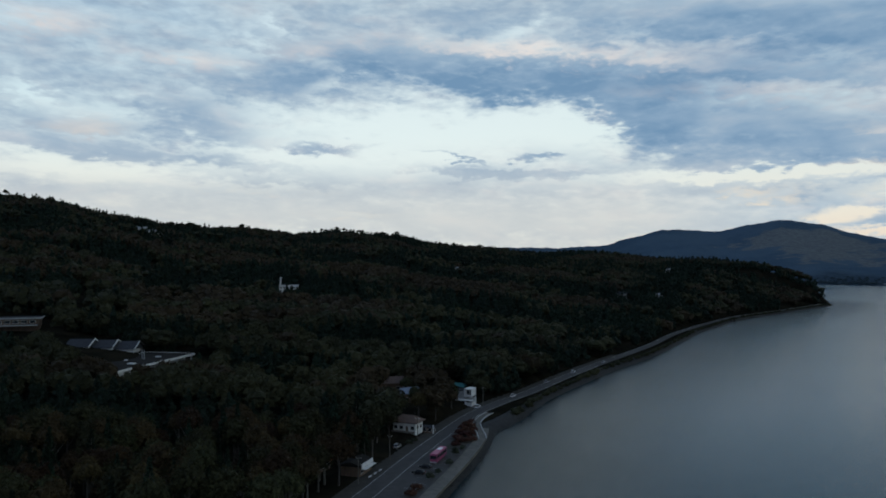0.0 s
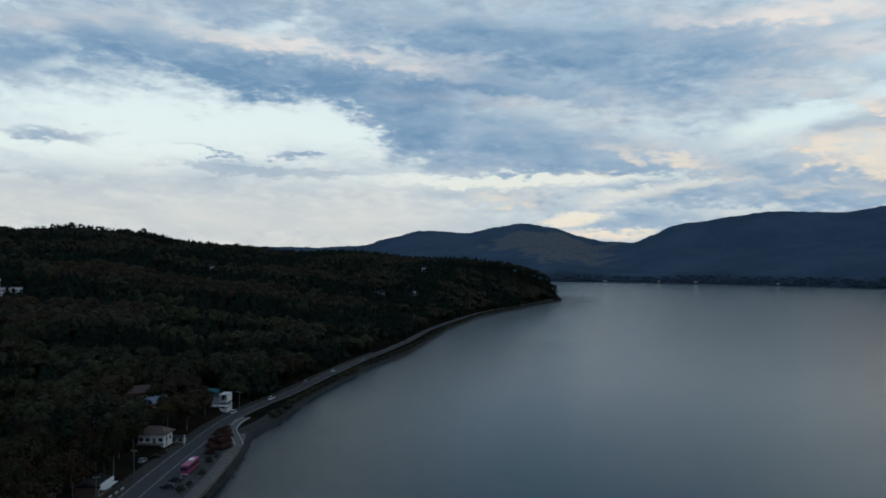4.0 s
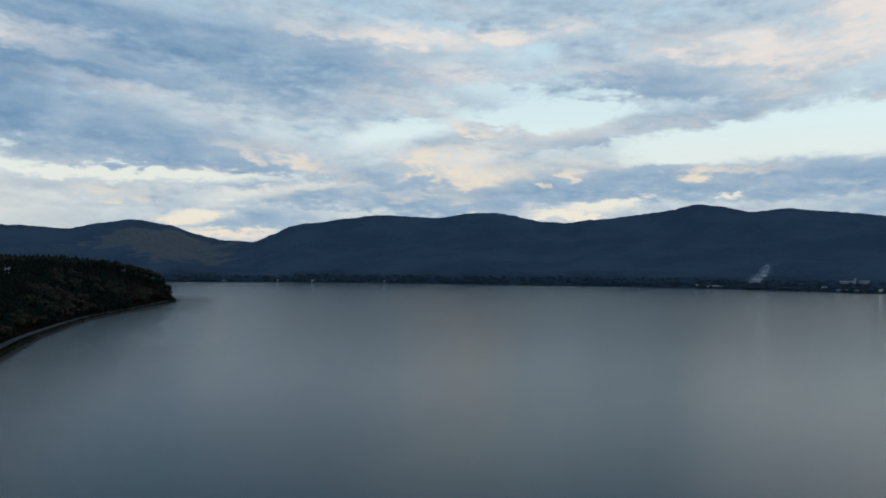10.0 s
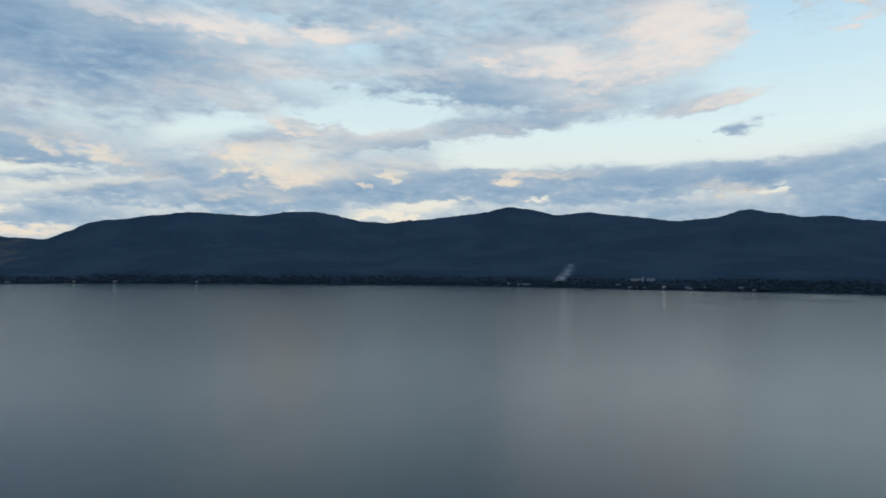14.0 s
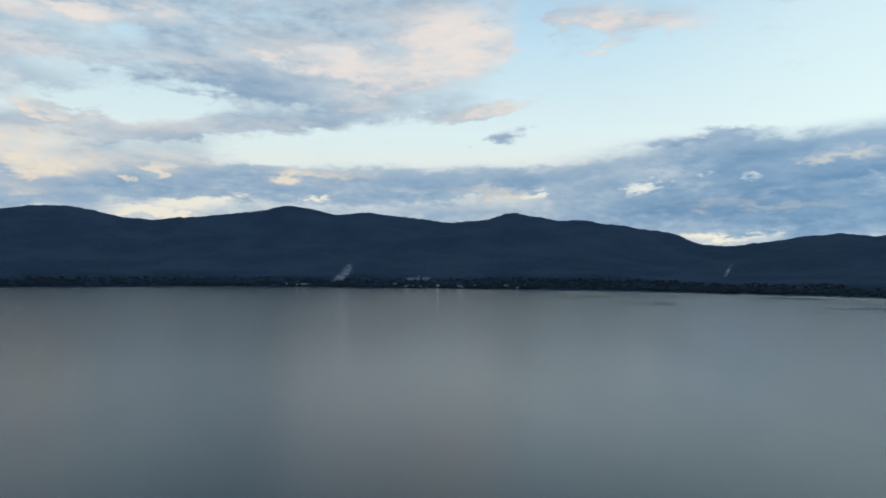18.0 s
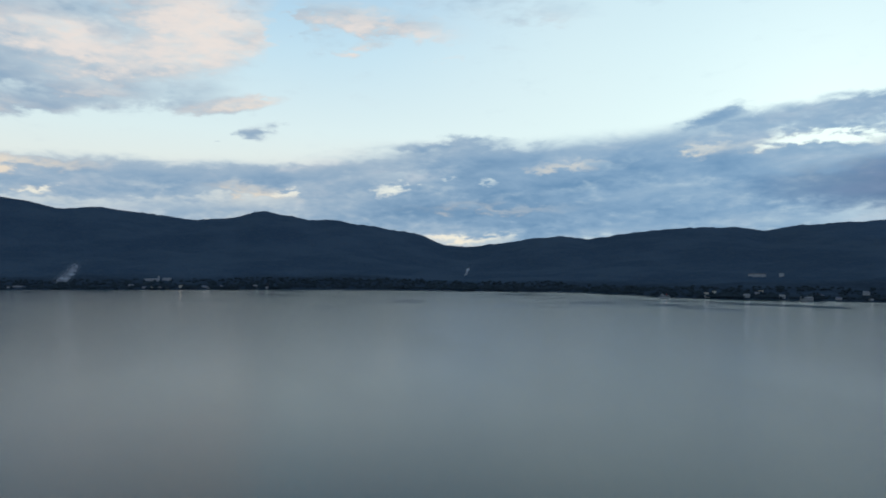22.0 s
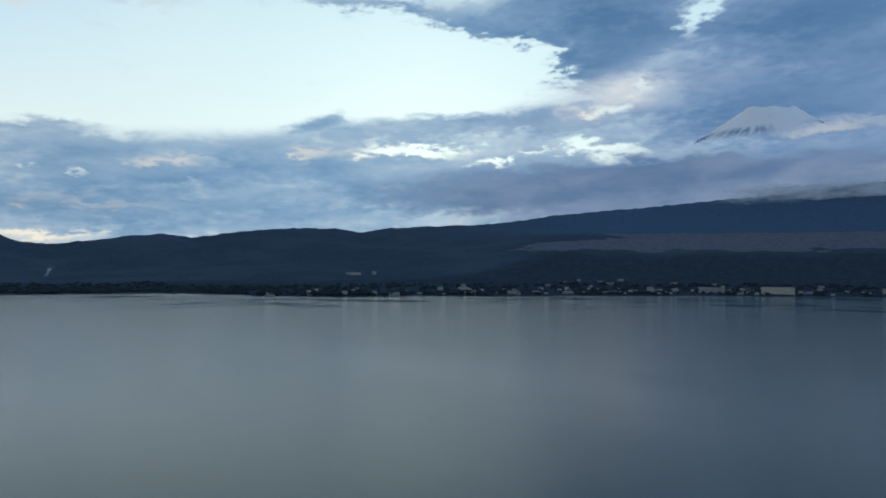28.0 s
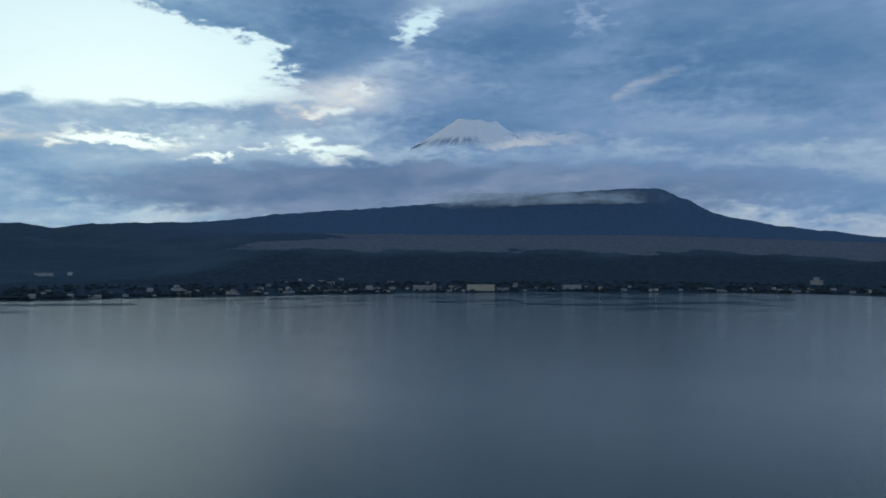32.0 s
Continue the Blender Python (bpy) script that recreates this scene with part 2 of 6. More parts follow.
# over the saddle
cover, shade, lit = blobs(cover, shade, lit, (
    (94.11, 16.61, 1.31, 0.46, 8, 1.39, -0.3, 0.85), (94.9, 13.25, 11.94, 2.85, 4, -1.4, 0, 0), (95.32, 18.37, 6.34, 0.93, 3, 1.42, -0.3, 0.85),
    (96.29, 5.84, 1.8, 0.54, 5, -1.24, 0, 0), (96.44, 5.81, 1.74, 0.46, 6, -1.31, 0, 0), (98.29, 6.83, 2.99, 0.49, 5, 0.2, -0.3, 0),
    (100.31, 3.7, 19.84, 1.21, 5, 1.1, 0.45, 0), (100.66, 15.8, 2.05, 0.39, 7, 1.36, -0.3, 0.85), (100.75, 6.68, 1.21, 0.33, 5, -1.09, 0, 0),
    (100.75, 9.49, 4.55, 0.44, 6, 0.9, 0.3, 0), (101.32, 6.6, 1.32, 0.3, 4, -1.01, 0, 0), (101.67, 4.9, 7.85, 1.52, 4, 1.2, 0.4, 0)))
cover, shade, lit = blobs(cover, shade, lit, (
    (102, 1.84, 3.26, 0.3, 5, -1.09, 0, 0.6), (102.4, 8.16, 4.57, 1.43, 5, 1.36, 0.45, 0), (104, 5.5, 12, 2.5, 5, 0.4, 0.3, 0),
    (104.66, 4.4, 5.4, 0.33, 5, 0.2, -0.3, 0.35), (104.81, 6.51, 0.85, 0.44, 4, -1.24, 0, 0), (105.94, 6.64, 2.31, 0.54, 7, -1.31, 0, 0),
    (109.87, 18.64, 2.74, 0.99, 5, 0.7, -0.2, 0.3), (110.89, 7.69, 2.07, 0.37, 4, 0.2, -0.3, 0.5), (110.92, 14.3, 13.58, 3.86, 5, -1.4, 0, 0)))
# the open evening sky
cover, shade, lit = blobs(cover, shade, lit, (
    (114.02, 7.33, 11.81, 1.86, 6, 1.33, 0.5, 0), (119.85, 5.61, 3.77, 0.49, 5, 0.3, -0.35, 0), (121.58, 8.56, 1.5, 0.5, 5, 0.3, -0.3, 0.5),
    (121.6, 11.14, 1.95, 0.61, 8, 1.36, 0.45, 0), (122.05, 8.86, 2.41, 0.48, 5, 0.2, -0.3, 0.6), (124, 5, 20, 3.6, 6, 0.7, 0.5, 0),
    (126.76, 20.05, 5.99, 0.56, 4, 1.42, 0.5, 0), (127.23, 15.44, 13.86, 3.49, 4, -1.3, 0, 0)))
# the bank under it
cover, shade, lit = blobs(cover, shade, lit, (
    (129.07, 8.9, 3.39, 0.5, 4, -1.24, 0, 0.6), (129.29, 8.93, 3.53, 0.48, 5, -1.31, 0, 0.4), (132.91, 11.04, 11.68, 0.91, 6, 1.39, 0.4, 0),
    (134.04, 3.69, 9.55, 0.46, 6, 1, -0.5, 0), (134.98, 14.5, 5.45, 2.58, 5, -1, 0, 0), (135.08, 7.83, 1.46, 0.28, 5, -1.16, 0, 0.3),
    (135.2, 5.97, 12.81, 1.07, 6, 1.3, 0.6, 0), (135.21, 7.82, 1.13, 0.31, 4, -1.24, 0, 0.3), (135.9, 3.96, 7.17, 0.54, 7, 1, -0.5, 0),
    (138.53, 8.88, 1.07, 0.25, 4, -1.01, 0, 0.2), (138.6, 17.75, 6.78, 0.59, 2, 1.48, 0.4, 0)))
# west of the volcano
cover, shade, lit = blobs(cover, shade, lit, (
    (140.83, 6.29, 11.46, 1.07, 6, 1.2, 0.75, 0), (141.28, 18.3, 8.85, 1.72, 3, 1.45, 0.75, 0), (142.17, 9.08, 1.52, 0.48, 6, -1.16, 0, 0.3),
    (142.22, 15.32, 2.03, 1.25, 0, 1.42, 0.4, 0), (143.48, 15.5, 2.62, 1, 4, 1.36, 0.65, 0), (143.55, 6.02, 14.56, 1.15, 6, 1, 0.75, 0),
    (143.8, 24.5, 6, 7.5, 5, 1.6, 0.95, 0), (143.9, 8.99, 2.81, 0.65, 3, -1.31, 0, 0.6), (144.35, 12.93, 4.69, 1.46, 7, 0.2, -0.55, 0.5),
    (144.56, 11.86, 1.39, 0.43, 6, -1.16, 0, 0.9), (147.08, 13.56, 2.7, 0.86, 5, 0.3, -0.4, 0.2), (147.13, 13.62, 0.55, 0.5, 4, -0.9, -0.4, 1.3)))
cover, shade, lit = blobs(cover, shade, lit, (
    (151.09, 18.07, 1.26, 1.21, 9, -1.65, 0, 0), (152.28, 14.06, 3.98, 1.05, 4, 0.8, -0.2, 0.1)))
# round the volcano
cover, shade, lit = blobs(cover, shade, lit, (
    (157, 11.3, 8, 3.2, 5, 0.5, 0.45, 0), (157.67, 16.22, 5.51, 2.28, 3, 1, 0.25, 0), (159.57, 17.83, 4.97, 1.91, 5, 1.2, 0.45, 0),
    (161.59, 9.81, 3.59, 0.44, 5, 0.4, -0.3, 0.35), (165.37, 18.59, 0.86, 1.21, 2, -0.2, -0.7, 0), (169.87, 13.79, 2.27, 0.48, 9, 0.4, -0.3, 0.3),
    (171.94, 10.95, 13.47, 1.42, 3, 0.8, -0.3, 0), (174.39, 15.46, 11.82, 2.76, 2, 0.8, 0.22, 0), (175.92, 5.72, 12.8, 1.42, 3, 0.9, 0.35, 0),
    (176, 15, 15, 7, 5, 0.6, 0.5, 0)))
heavy = W.step(TRUE_AZ, 128, 152)
calm = W.math("MULTIPLY_ADD", heavy, -0.5, 1.0)
ragged = W.math("MULTIPLY", W.math("ADD", W.math("MULTIPLY", broad, 1.1), W.math("ADD", W.math("MULTIPLY", fine, 1.1), W.math("MULTIPLY", grain, 0.5))), calm)
cover = W.math("ADD", W.math("MINIMUM", W.math("MAXIMUM", W.math("MULTIPLY", cover, 0.8), -0.85), 0.7), ragged)
mask = W.step(cover, -0.80, 0.68)
deep = W.math("ADD", W.math("MULTIPLY_ADD", W.math("MAXIMUM", W.math("MINIMUM", shade, 0.9), -0.6), 0.5, 0.28), W.math("MULTIPLY", W.math("MINIMUM", cover, 0.8), 0.22))
deep = W.math("ADD", deep, W.math("MULTIPLY", W.math("ADD", W.math("MULTIPLY", belly, 0.85), W.math("MULTIPLY", grain, 0.3)), calm))
# open sky: the physical sky, with the pale haze of the evening before it
sky = W.node("ShaderNodeTexSky")
sky.sky_type, sky.sun_disc, sky.sun_elevation, sky.sun_rotation = "NISHITA", False, radians(14), radians(130)
sky.altitude, sky.air_density, sky.dust_density, sky.ozone_density = 980.0, 1.0, 1.2, 2.0
clear = W.ramp(W.math("DIVIDE", EL, 60), ((0.0, lin(250, 222, 196)), (0.06, lin(244, 236, 220)), (0.17, lin(228, 246, 246)),
                                          (0.27, lin(204, 234, 247)), (0.42, lin(150, 198, 236)), (1.0, lin(60, 105, 170))))
glow = W.math("MAXIMUM", W.step(W.math("ABSOLUTE", W.math("SUBTRACT", TRUE_AZ, 130)), 40, 16), W.step(W.math("ABSOLUTE", W.math("ADD", TRUE_AZ, 1)), 26, 8))
clear = W.mix(W.math("MULTIPLY", glow, 0.6), clear, lin(240, 250, 247))
open_sky = W.mix(0.12, clear, W.mix(1.0, sky.outputs[0], (0.10, 0.10, 0.10, 1), "MULTIPLY"))
# cloud: bright thin edges, lavender flanks, blue-grey bellies; heavier and duller round to the mountain
cloud = W.ramp(deep, ((0.0, lin(218, 222, 225)), (0.25, lin(190, 202, 213)), (0.5, lin(166, 183, 201)), (0.75, lin(144, 168, 193)), (1.0, lin(118, 149, 180))))
cloud = W.mix(heavy, cloud, W.ramp(deep, ((0.0, lin(206, 212, 222)), (0.25, lin(158, 172, 196)), (0.5, lin(126, 148, 180)), (0.75, lin(98, 128, 164)), (1.0, lin(76, 108, 148)))))
blush = W.math("MULTIPLY", W.step(W.math("ADD", W.math("MULTIPLY", fine, 0.7), W.math("MULTIPLY", belly, -0.8)), -0.02, 0.22), W.step(deep, 0.75, 0.2, 0.0, 0.16))
cloud = W.mix(blush, cloud, W.mix(heavy, lin(226, 206, 206), lin(168, 170, 190)))
warm = W.math("MULTIPLY", W.math("MINIMUM", lit, 0.75), W.step(W.math("ADD", grain, W.math("SUBTRACT", fine, belly)), -0.4, 0.35, 0.15, 1.0), clamp=True)
cloud = W.mix(warm, cloud, W.mix(W.step(EL, 6, 15), lin(252, 228, 202), lin(250, 230, 220)))
hazy = W.math("MULTIPLY", W.step(EL, 3, 9.5, 0.66, 0.0), W.step(TRUE_AZ, 34, 12))
cloud = W.mix(hazy, cloud, lin(220, 214, 208))
high = W.step(EL, 18, 36)
over = W.mix(W.step(TRUE_AZ, 136, 152), W.mix(W.step(AZ, -20, 30), lin(38, 47, 58), lin(56, 68, 84)), lin(30, 42, 62))
cloud = W.mix(high, cloud, W.mix(W.step(shade, 0.35, 0.95), over, lin(18, 26, 36)))
cloud = W.mix(W.step(EL, 42, 62), cloud, lin(86, 114, 156))
round_to = W.step(TRUE_AZ, 88, 124)           # the dusk turns bluer towards the volcano
cloud = W.mix(1.0, cloud, W.mix(round_to, (0.92, 0.985, 1.0, 1), (0.83, 0.98, 1.05, 1)), "MULTIPLY")
open_sky = W.mix(1.0, open_sky, W.mix(round_to, (1.0, 1.0, 1.0, 1), (0.90, 1.0, 1.02, 1)), "MULTIPLY")
sky_colour = W.mix(mask, open_sky, cloud)
# an even layer of stratus round the volcano's foot
ea, eb = W.math("MULTIPLY", W.math("SUBTRACT", TRUE_AZ, 153), 1 / 29), W.math("MULTIPLY", W.math("SUBTRACT", WARP_E, 5.4), 1 / 2.9)
layer = W.step(W.math("ADD", W.math("MULTIPLY", ea, ea), W.math("MULTIPLY", eb, eb)), 0.3, 1.2, 0.85, 0.0)
sky_colour = W.mix(layer, sky_colour, W.mix(W.step(belly, -0.2, 0.2), lin(92, 118, 152), lin(122, 140, 170)))
# round behind, away from the sunset, the sky is a duller blue
behind = W.step(W.math("ABSOLUTE", AZ), 110, 135, 0.0, 0.9)
sky_colour = W.mix(behind, sky_colour, W.mix(mask, lin(186, 212, 242), lin(148, 176, 212)))
scaled = W.node("ShaderNodeVectorMath", operation="SCALE")
W.put(scaled.inputs[0], sky_colour), W.put(scaled.inputs["Scale"], 10.0)
back = W.node("ShaderNodeBackground")
W.put(back.inputs["Color"], scaled.outputs[0]), W.put(back.inputs["Strength"], 0.1)
W.put(W.node("ShaderNodeOutputWorld").inputs["Surface"], back.outputs[0])

# the low sun behind the cloud
sun = new("sun", bpy.data.lights.new("sun", "SUN"))
sun.data.energy, sun.data.angle, sun.data.color = 0.3, radians(120), (1.0, 0.93, 0.84)
SUN_AZ, SUN_EL = radians(130), radians(14)
sun.matrix_world = look((math.sin(SUN_AZ) * 100, math.cos(SUN_AZ) * 100, 100 * math.tan(SUN_EL)), (0, 0, 0))


# ================= materials =================
def material(name, light, dark, scale=1.0, rough=0.8, metal=0.0, bump=0.0, vary=0.0, island=0.0, spec=0.3, stretch=(1, 1, 1)):
    """A surface of two tones mixed by noise in metres; vary: by object, island: by piece of the mesh."""
    m = bpy.data.materials.new(name)
    m.use_nodes = True
    g = Graph(m.node_tree)
    shader = m.node_tree.nodes["Principled BSDF"]
    where = g.node("ShaderNodeTexCoord").outputs["Object"]
    if stretch != (1, 1, 1):
        n = g.node("ShaderNodeVectorMath", operation="MULTIPLY")
        g.put(n.inputs[0], where), g.put(n.inputs[1], stretch)
        where = n.outputs[0]
    big, small = g.noise(where, scale, 4), g.noise(where, scale * 9, 5, 0.65)
    f = g.math("ADD", g.math("MULTIPLY", big, 0.6), g.math("MULTIPLY", small, 0.4))
    colour = g.mix(g.step(f, 0.34, 0.66), (*dark, 1), (*light, 1))
    if vary or island:
        hsv = g.node("ShaderNodeHueSaturation")
        r = g.node("ShaderNodeObjectInfo").outputs["Random"] if vary else g.node("ShaderNodeNewGeometry").outputs["Random Per Island"]
        a = vary or island
        g.put(hsv.inputs["Hue"], g.math("MULTIPLY_ADD", r, 0.06 * a, 0.5 - 0.03 * a))
        g.put(hsv.inputs["Value"], g.math("MULTIPLY_ADD", r, 0.9 * a, 1 - 0.45 * a))
        g.put(hsv.inputs["Color"], colour)
        colour = hsv.outputs[0]
    g.put(shader.inputs["Base Color"], colour)
    g.put(shader.inputs["Roughness"], g.math("MULTIPLY_ADD", small, 0.16, rough - 0.08, clamp=True))
    shader.inputs["Metallic"].default_value, shader.inputs["Specular IOR Level"].default_value = metal, spec
    if bump:
        b = g.node("ShaderNodeBump")
        b.inputs["Strength"].default_value, b.inputs["Distance"].default_value = 0.6, bump
        g.put(b.inputs["Height"], f), g.put(shader.inputs["Normal"], b.outputs[0])
    return m


def water_material():
    m = bpy.data.materials.new("lake_water")
    m.use_nodes = True
    g = Graph(m.node_tree)
    shader = m.node_tree.nodes["Principled BSDF"]
    where = g.node("ShaderNodeTexCoord").outputs["Object"]
    calm = g.noise(where, 0.0022, 3, 0.5, 0.6)
    drawn = g.node("ShaderNodeVectorMath", "MULTIPLY")
    g.put(drawn.inputs[0], where), g.put(drawn.inputs[1], (0.0012, 0.0042, 1))
    cats_paw = g.noise(drawn.outputs[0], 1.0, 5, 0.6, 1.2)
    away = g.node("ShaderNodeVectorMath", "LENGTH")
    g.put(away.inputs[0], where)
    axis = g.node("ShaderNodeSeparateXYZ")
    g.put(axis.inputs[0], where)
    turn = g.math("ARCTAN2", axis.outputs[0], axis.outputs[1])
    streak = g.noise(g.xyz(g.math("MULTIPLY", turn, 8.0), g.math("MULTIPLY", away.outputs["Value"], 0.015), 0), 1.0, 4, 0.55, 0.6)
    offshore = g.math("MULTIPLY", g.step(away.outputs["Value"], 800, 1350), g.step(turn, 1.2, 1.9, 0.35, 1.0))
    # wind ripples: a choppy slope each way, calmer in the cat's-paws off the far shore, ruffled under the near one
    shore_reflection = g.node("ShaderNodeAttribute")
    shore_reflection.attribute_name = "shore_reflection"
    shore_reflection = shore_reflection.outputs["Fac"]
    ripple = g.node("ShaderNodeTexNoise")
    g.put(ripple.inputs["Vector"], where), g.put(ripple.inputs["Scale"], 5.0), g.put(ripple.inputs["Detail"], 1.0)
    slope = g.node("ShaderNodeSeparateColor")
    g.put(slope.inputs[0], ripple.outputs["Color"])
    chop = g.math("ADD", g.step(cats_paw, 0.40, 0.62, 0.38, 0.50), g.math("MULTIPLY", g.step(streak, 0.40, 0.56, -0.80, 0.30), offshore))
    chop = g.math("MAXIMUM", g.math("ADD", chop, g.step(away.outputs["Value"], 400, 1300, 0.0, 0.45)), 0.06)
    chop = g.math("MULTIPLY", chop, g.math("MULTIPLY_ADD", shore_reflection, 1.5, 1.0))
    tilt = g.node("ShaderNodeVectorMath", "NORMALIZE")
    g.put(tilt.inputs[0], g.xyz(g.math("MULTIPLY", g.math("SUBTRACT", slope.outputs[0], 0.5), chop), g.math("MULTIPLY", g.math("SUBTRACT", slope.outputs[1], 0.5), chop), 1.0))
    g.put(shader.inputs["Normal"], tilt.outputs[0])
    deep_water = g.mix(calm, (0.004, 0.048, 0.063, 1), (0.006, 0.055, 0.070, 1))
    # under the near shore a darker colour stands in for the hill's reflection
    g.put(shader.inputs["Base Color"], g.mix(g.math("MULTIPLY", shore_reflection, 0.9), deep_water, (0.004, 0.018, 0.022, 1)))
    shader.inputs["Roughness"].default_value = 0.11
    shader.inputs["IOR"].default_value, shader.inputs["Specular IOR Level"].default_value = 1.33, 0.26
    return m


def ground_material():
    """Forest floor near the road, woods far off with haze blue in their colour, dry grass where the land is open."""
    m = bpy.data.materials.new("wooded_land")
    m.use_nodes = True
    g = Graph(m.node_tree)
    shader = m.node_tree.nodes["Principled BSDF"]
    where = g.node("ShaderNodeTexCoord").outputs["Object"]
    crowns = g.node("ShaderNodeTexVoronoi")
    g.put(crowns.inputs["Vector"], where), g.put(crowns.inputs["Scale"], 0.09)
    stands, mottle = g.noise(where, 0.004, 5, 0.6), g.noise(where, 0.05, 4, 0.6)
    # the far woods carry the blue of distance haze in their base colour
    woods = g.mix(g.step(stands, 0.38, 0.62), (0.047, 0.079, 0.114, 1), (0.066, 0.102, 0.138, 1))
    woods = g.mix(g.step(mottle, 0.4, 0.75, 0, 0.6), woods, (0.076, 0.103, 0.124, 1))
    # the plain's dry grass is tinted blue for haze, the hill's is grey-olive
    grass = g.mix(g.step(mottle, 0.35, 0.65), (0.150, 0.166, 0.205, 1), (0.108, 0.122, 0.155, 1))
    plain_haze = g.node("ShaderNodeAttribute")
    plain_haze.attribute_name = "plain_haze"
    grass = g.mix(plain_haze.outputs["Fac"], g.mix(g.step(mottle, 0.35, 0.65), (0.140, 0.150, 0.150, 1), (0.100, 0.110, 0.116, 1)), grass)
    cover_map = g.node("ShaderNodeAttribute")
    cover_map.attribute_name = "meadow"
    cover_map = cover_map.outputs["Fac"]
    edge = g.math("ADD", cover_map, g.math("MULTIPLY", g.math("SUBTRACT", g.noise(where, 0.012, 5, 0.65), 0.5), 0.9))
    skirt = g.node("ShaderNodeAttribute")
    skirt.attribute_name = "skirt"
    # on the volcano's skirt the woods' colour takes more of the haze blue
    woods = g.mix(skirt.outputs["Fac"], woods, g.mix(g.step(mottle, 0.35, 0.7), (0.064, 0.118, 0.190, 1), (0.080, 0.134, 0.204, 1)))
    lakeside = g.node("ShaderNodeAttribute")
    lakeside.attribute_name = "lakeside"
    # along the lake the woods are darker, with less haze blue mixed in
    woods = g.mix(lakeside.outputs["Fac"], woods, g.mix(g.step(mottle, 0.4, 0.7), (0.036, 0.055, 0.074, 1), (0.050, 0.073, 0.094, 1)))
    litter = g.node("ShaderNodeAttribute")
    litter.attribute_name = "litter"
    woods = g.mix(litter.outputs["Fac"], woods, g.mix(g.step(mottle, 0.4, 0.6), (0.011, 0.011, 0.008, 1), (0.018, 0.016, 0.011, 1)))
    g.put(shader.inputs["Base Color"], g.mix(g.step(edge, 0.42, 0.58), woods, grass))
    shader.inputs["Roughness"].default_value, shader.inputs["Specular IOR Level"].default_value = 1.0, 0.0
    b = g.node("ShaderNodeBump")
    b.inputs["Strength"].default_value, b.inputs["Distance"].default_value = 0.8, 6.0
    g.put(b.inputs["Height"], g.math("SUBTRACT", 1.0, crowns.outputs["Distance"])), g.put(shader.inputs["Normal"], b.outputs[0])
    return m


LAND, WATER = ground_material(), water_material()
ASPHALT = material("asphalt", (0.062, 0.060, 0.057), (0.040, 0.039, 0.038), 0.4, 0.85, bump=0.01)
PAINT = material("road_paint", (0.46, 0.46, 0.44), (0.28, 0.28, 0.27), 0.8, 0.7)
CONCRETE = material("concrete", (0.14, 0.13, 0.11), (0.085, 0.08, 0.07), 0.5, 0.85, bump=0.02)
ROCK = material("bank_stone", (0.032, 0.033, 0.032), (0.015, 0.016, 0.017), 0.7, 0.9, bump=0.1, island=0.6)
SOIL = material("dry_verge", (0.050, 0.046, 0.038), (0.026, 0.025, 0.022), 0.3, 0.95, bump=0.05)
BARK = material("bark", (0.11, 0.10, 0.09), (0.05, 0.045, 0.04), 1.5, 0.9, bump=0.03, vary=0.4)
PALE_BARK = material("pale_bark", (0.13, 0.125, 0.11), (0.07, 0.066, 0.06), 1.2, 0.85, bump=0.02)
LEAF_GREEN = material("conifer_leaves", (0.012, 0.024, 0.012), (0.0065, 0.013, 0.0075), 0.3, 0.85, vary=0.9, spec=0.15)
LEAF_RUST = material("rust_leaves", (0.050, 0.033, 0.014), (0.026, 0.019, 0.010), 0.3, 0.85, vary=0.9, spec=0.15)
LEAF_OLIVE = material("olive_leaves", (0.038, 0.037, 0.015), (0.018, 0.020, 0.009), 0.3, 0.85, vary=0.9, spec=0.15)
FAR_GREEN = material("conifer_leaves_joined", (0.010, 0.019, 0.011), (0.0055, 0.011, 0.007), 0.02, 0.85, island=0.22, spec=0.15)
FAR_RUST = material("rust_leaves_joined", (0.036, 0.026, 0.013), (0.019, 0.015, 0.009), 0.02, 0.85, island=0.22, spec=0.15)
# leaves across the lake, paled and blued in colour to stand for haze
SHORE_HAZED = material("hazed_shore_leaves", (0.044, 0.062, 0.070), (0.032, 0.046, 0.054), 0.02, 0.95, island=0.3, spec=0.0)
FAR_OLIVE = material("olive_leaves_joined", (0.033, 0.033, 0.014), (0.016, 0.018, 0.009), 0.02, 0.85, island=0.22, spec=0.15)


def part(name, bm, mat, parent=None, label=""):
    """Links a bmesh as one mesh object, under a thing or a part."""
    me = bpy.data.meshes.new(name)
    bm.to_mesh(me)
    bm.free()
    me.materials.append(mat)
    ob = new(name, me)
    ob.parent = parent
    return tagged(ob, label)


def mesh_part(name, verts, faces, mat, parent=None, smooth=False):
    me = bpy.data.meshes.new(name)
    me.from_pydata(verts, [], faces)
    me.materials.append(mat)
    if smooth:
        me.polygons.foreach_set("use_smooth", [True] * len(me.polygons))
    ob = new(name, me)
    ob.parent = parent
    return ob


# ================= the lie of the land =================
def polar(az, r):
    return math.sin(radians(az)) * r, math.cos(radians(az)) * r


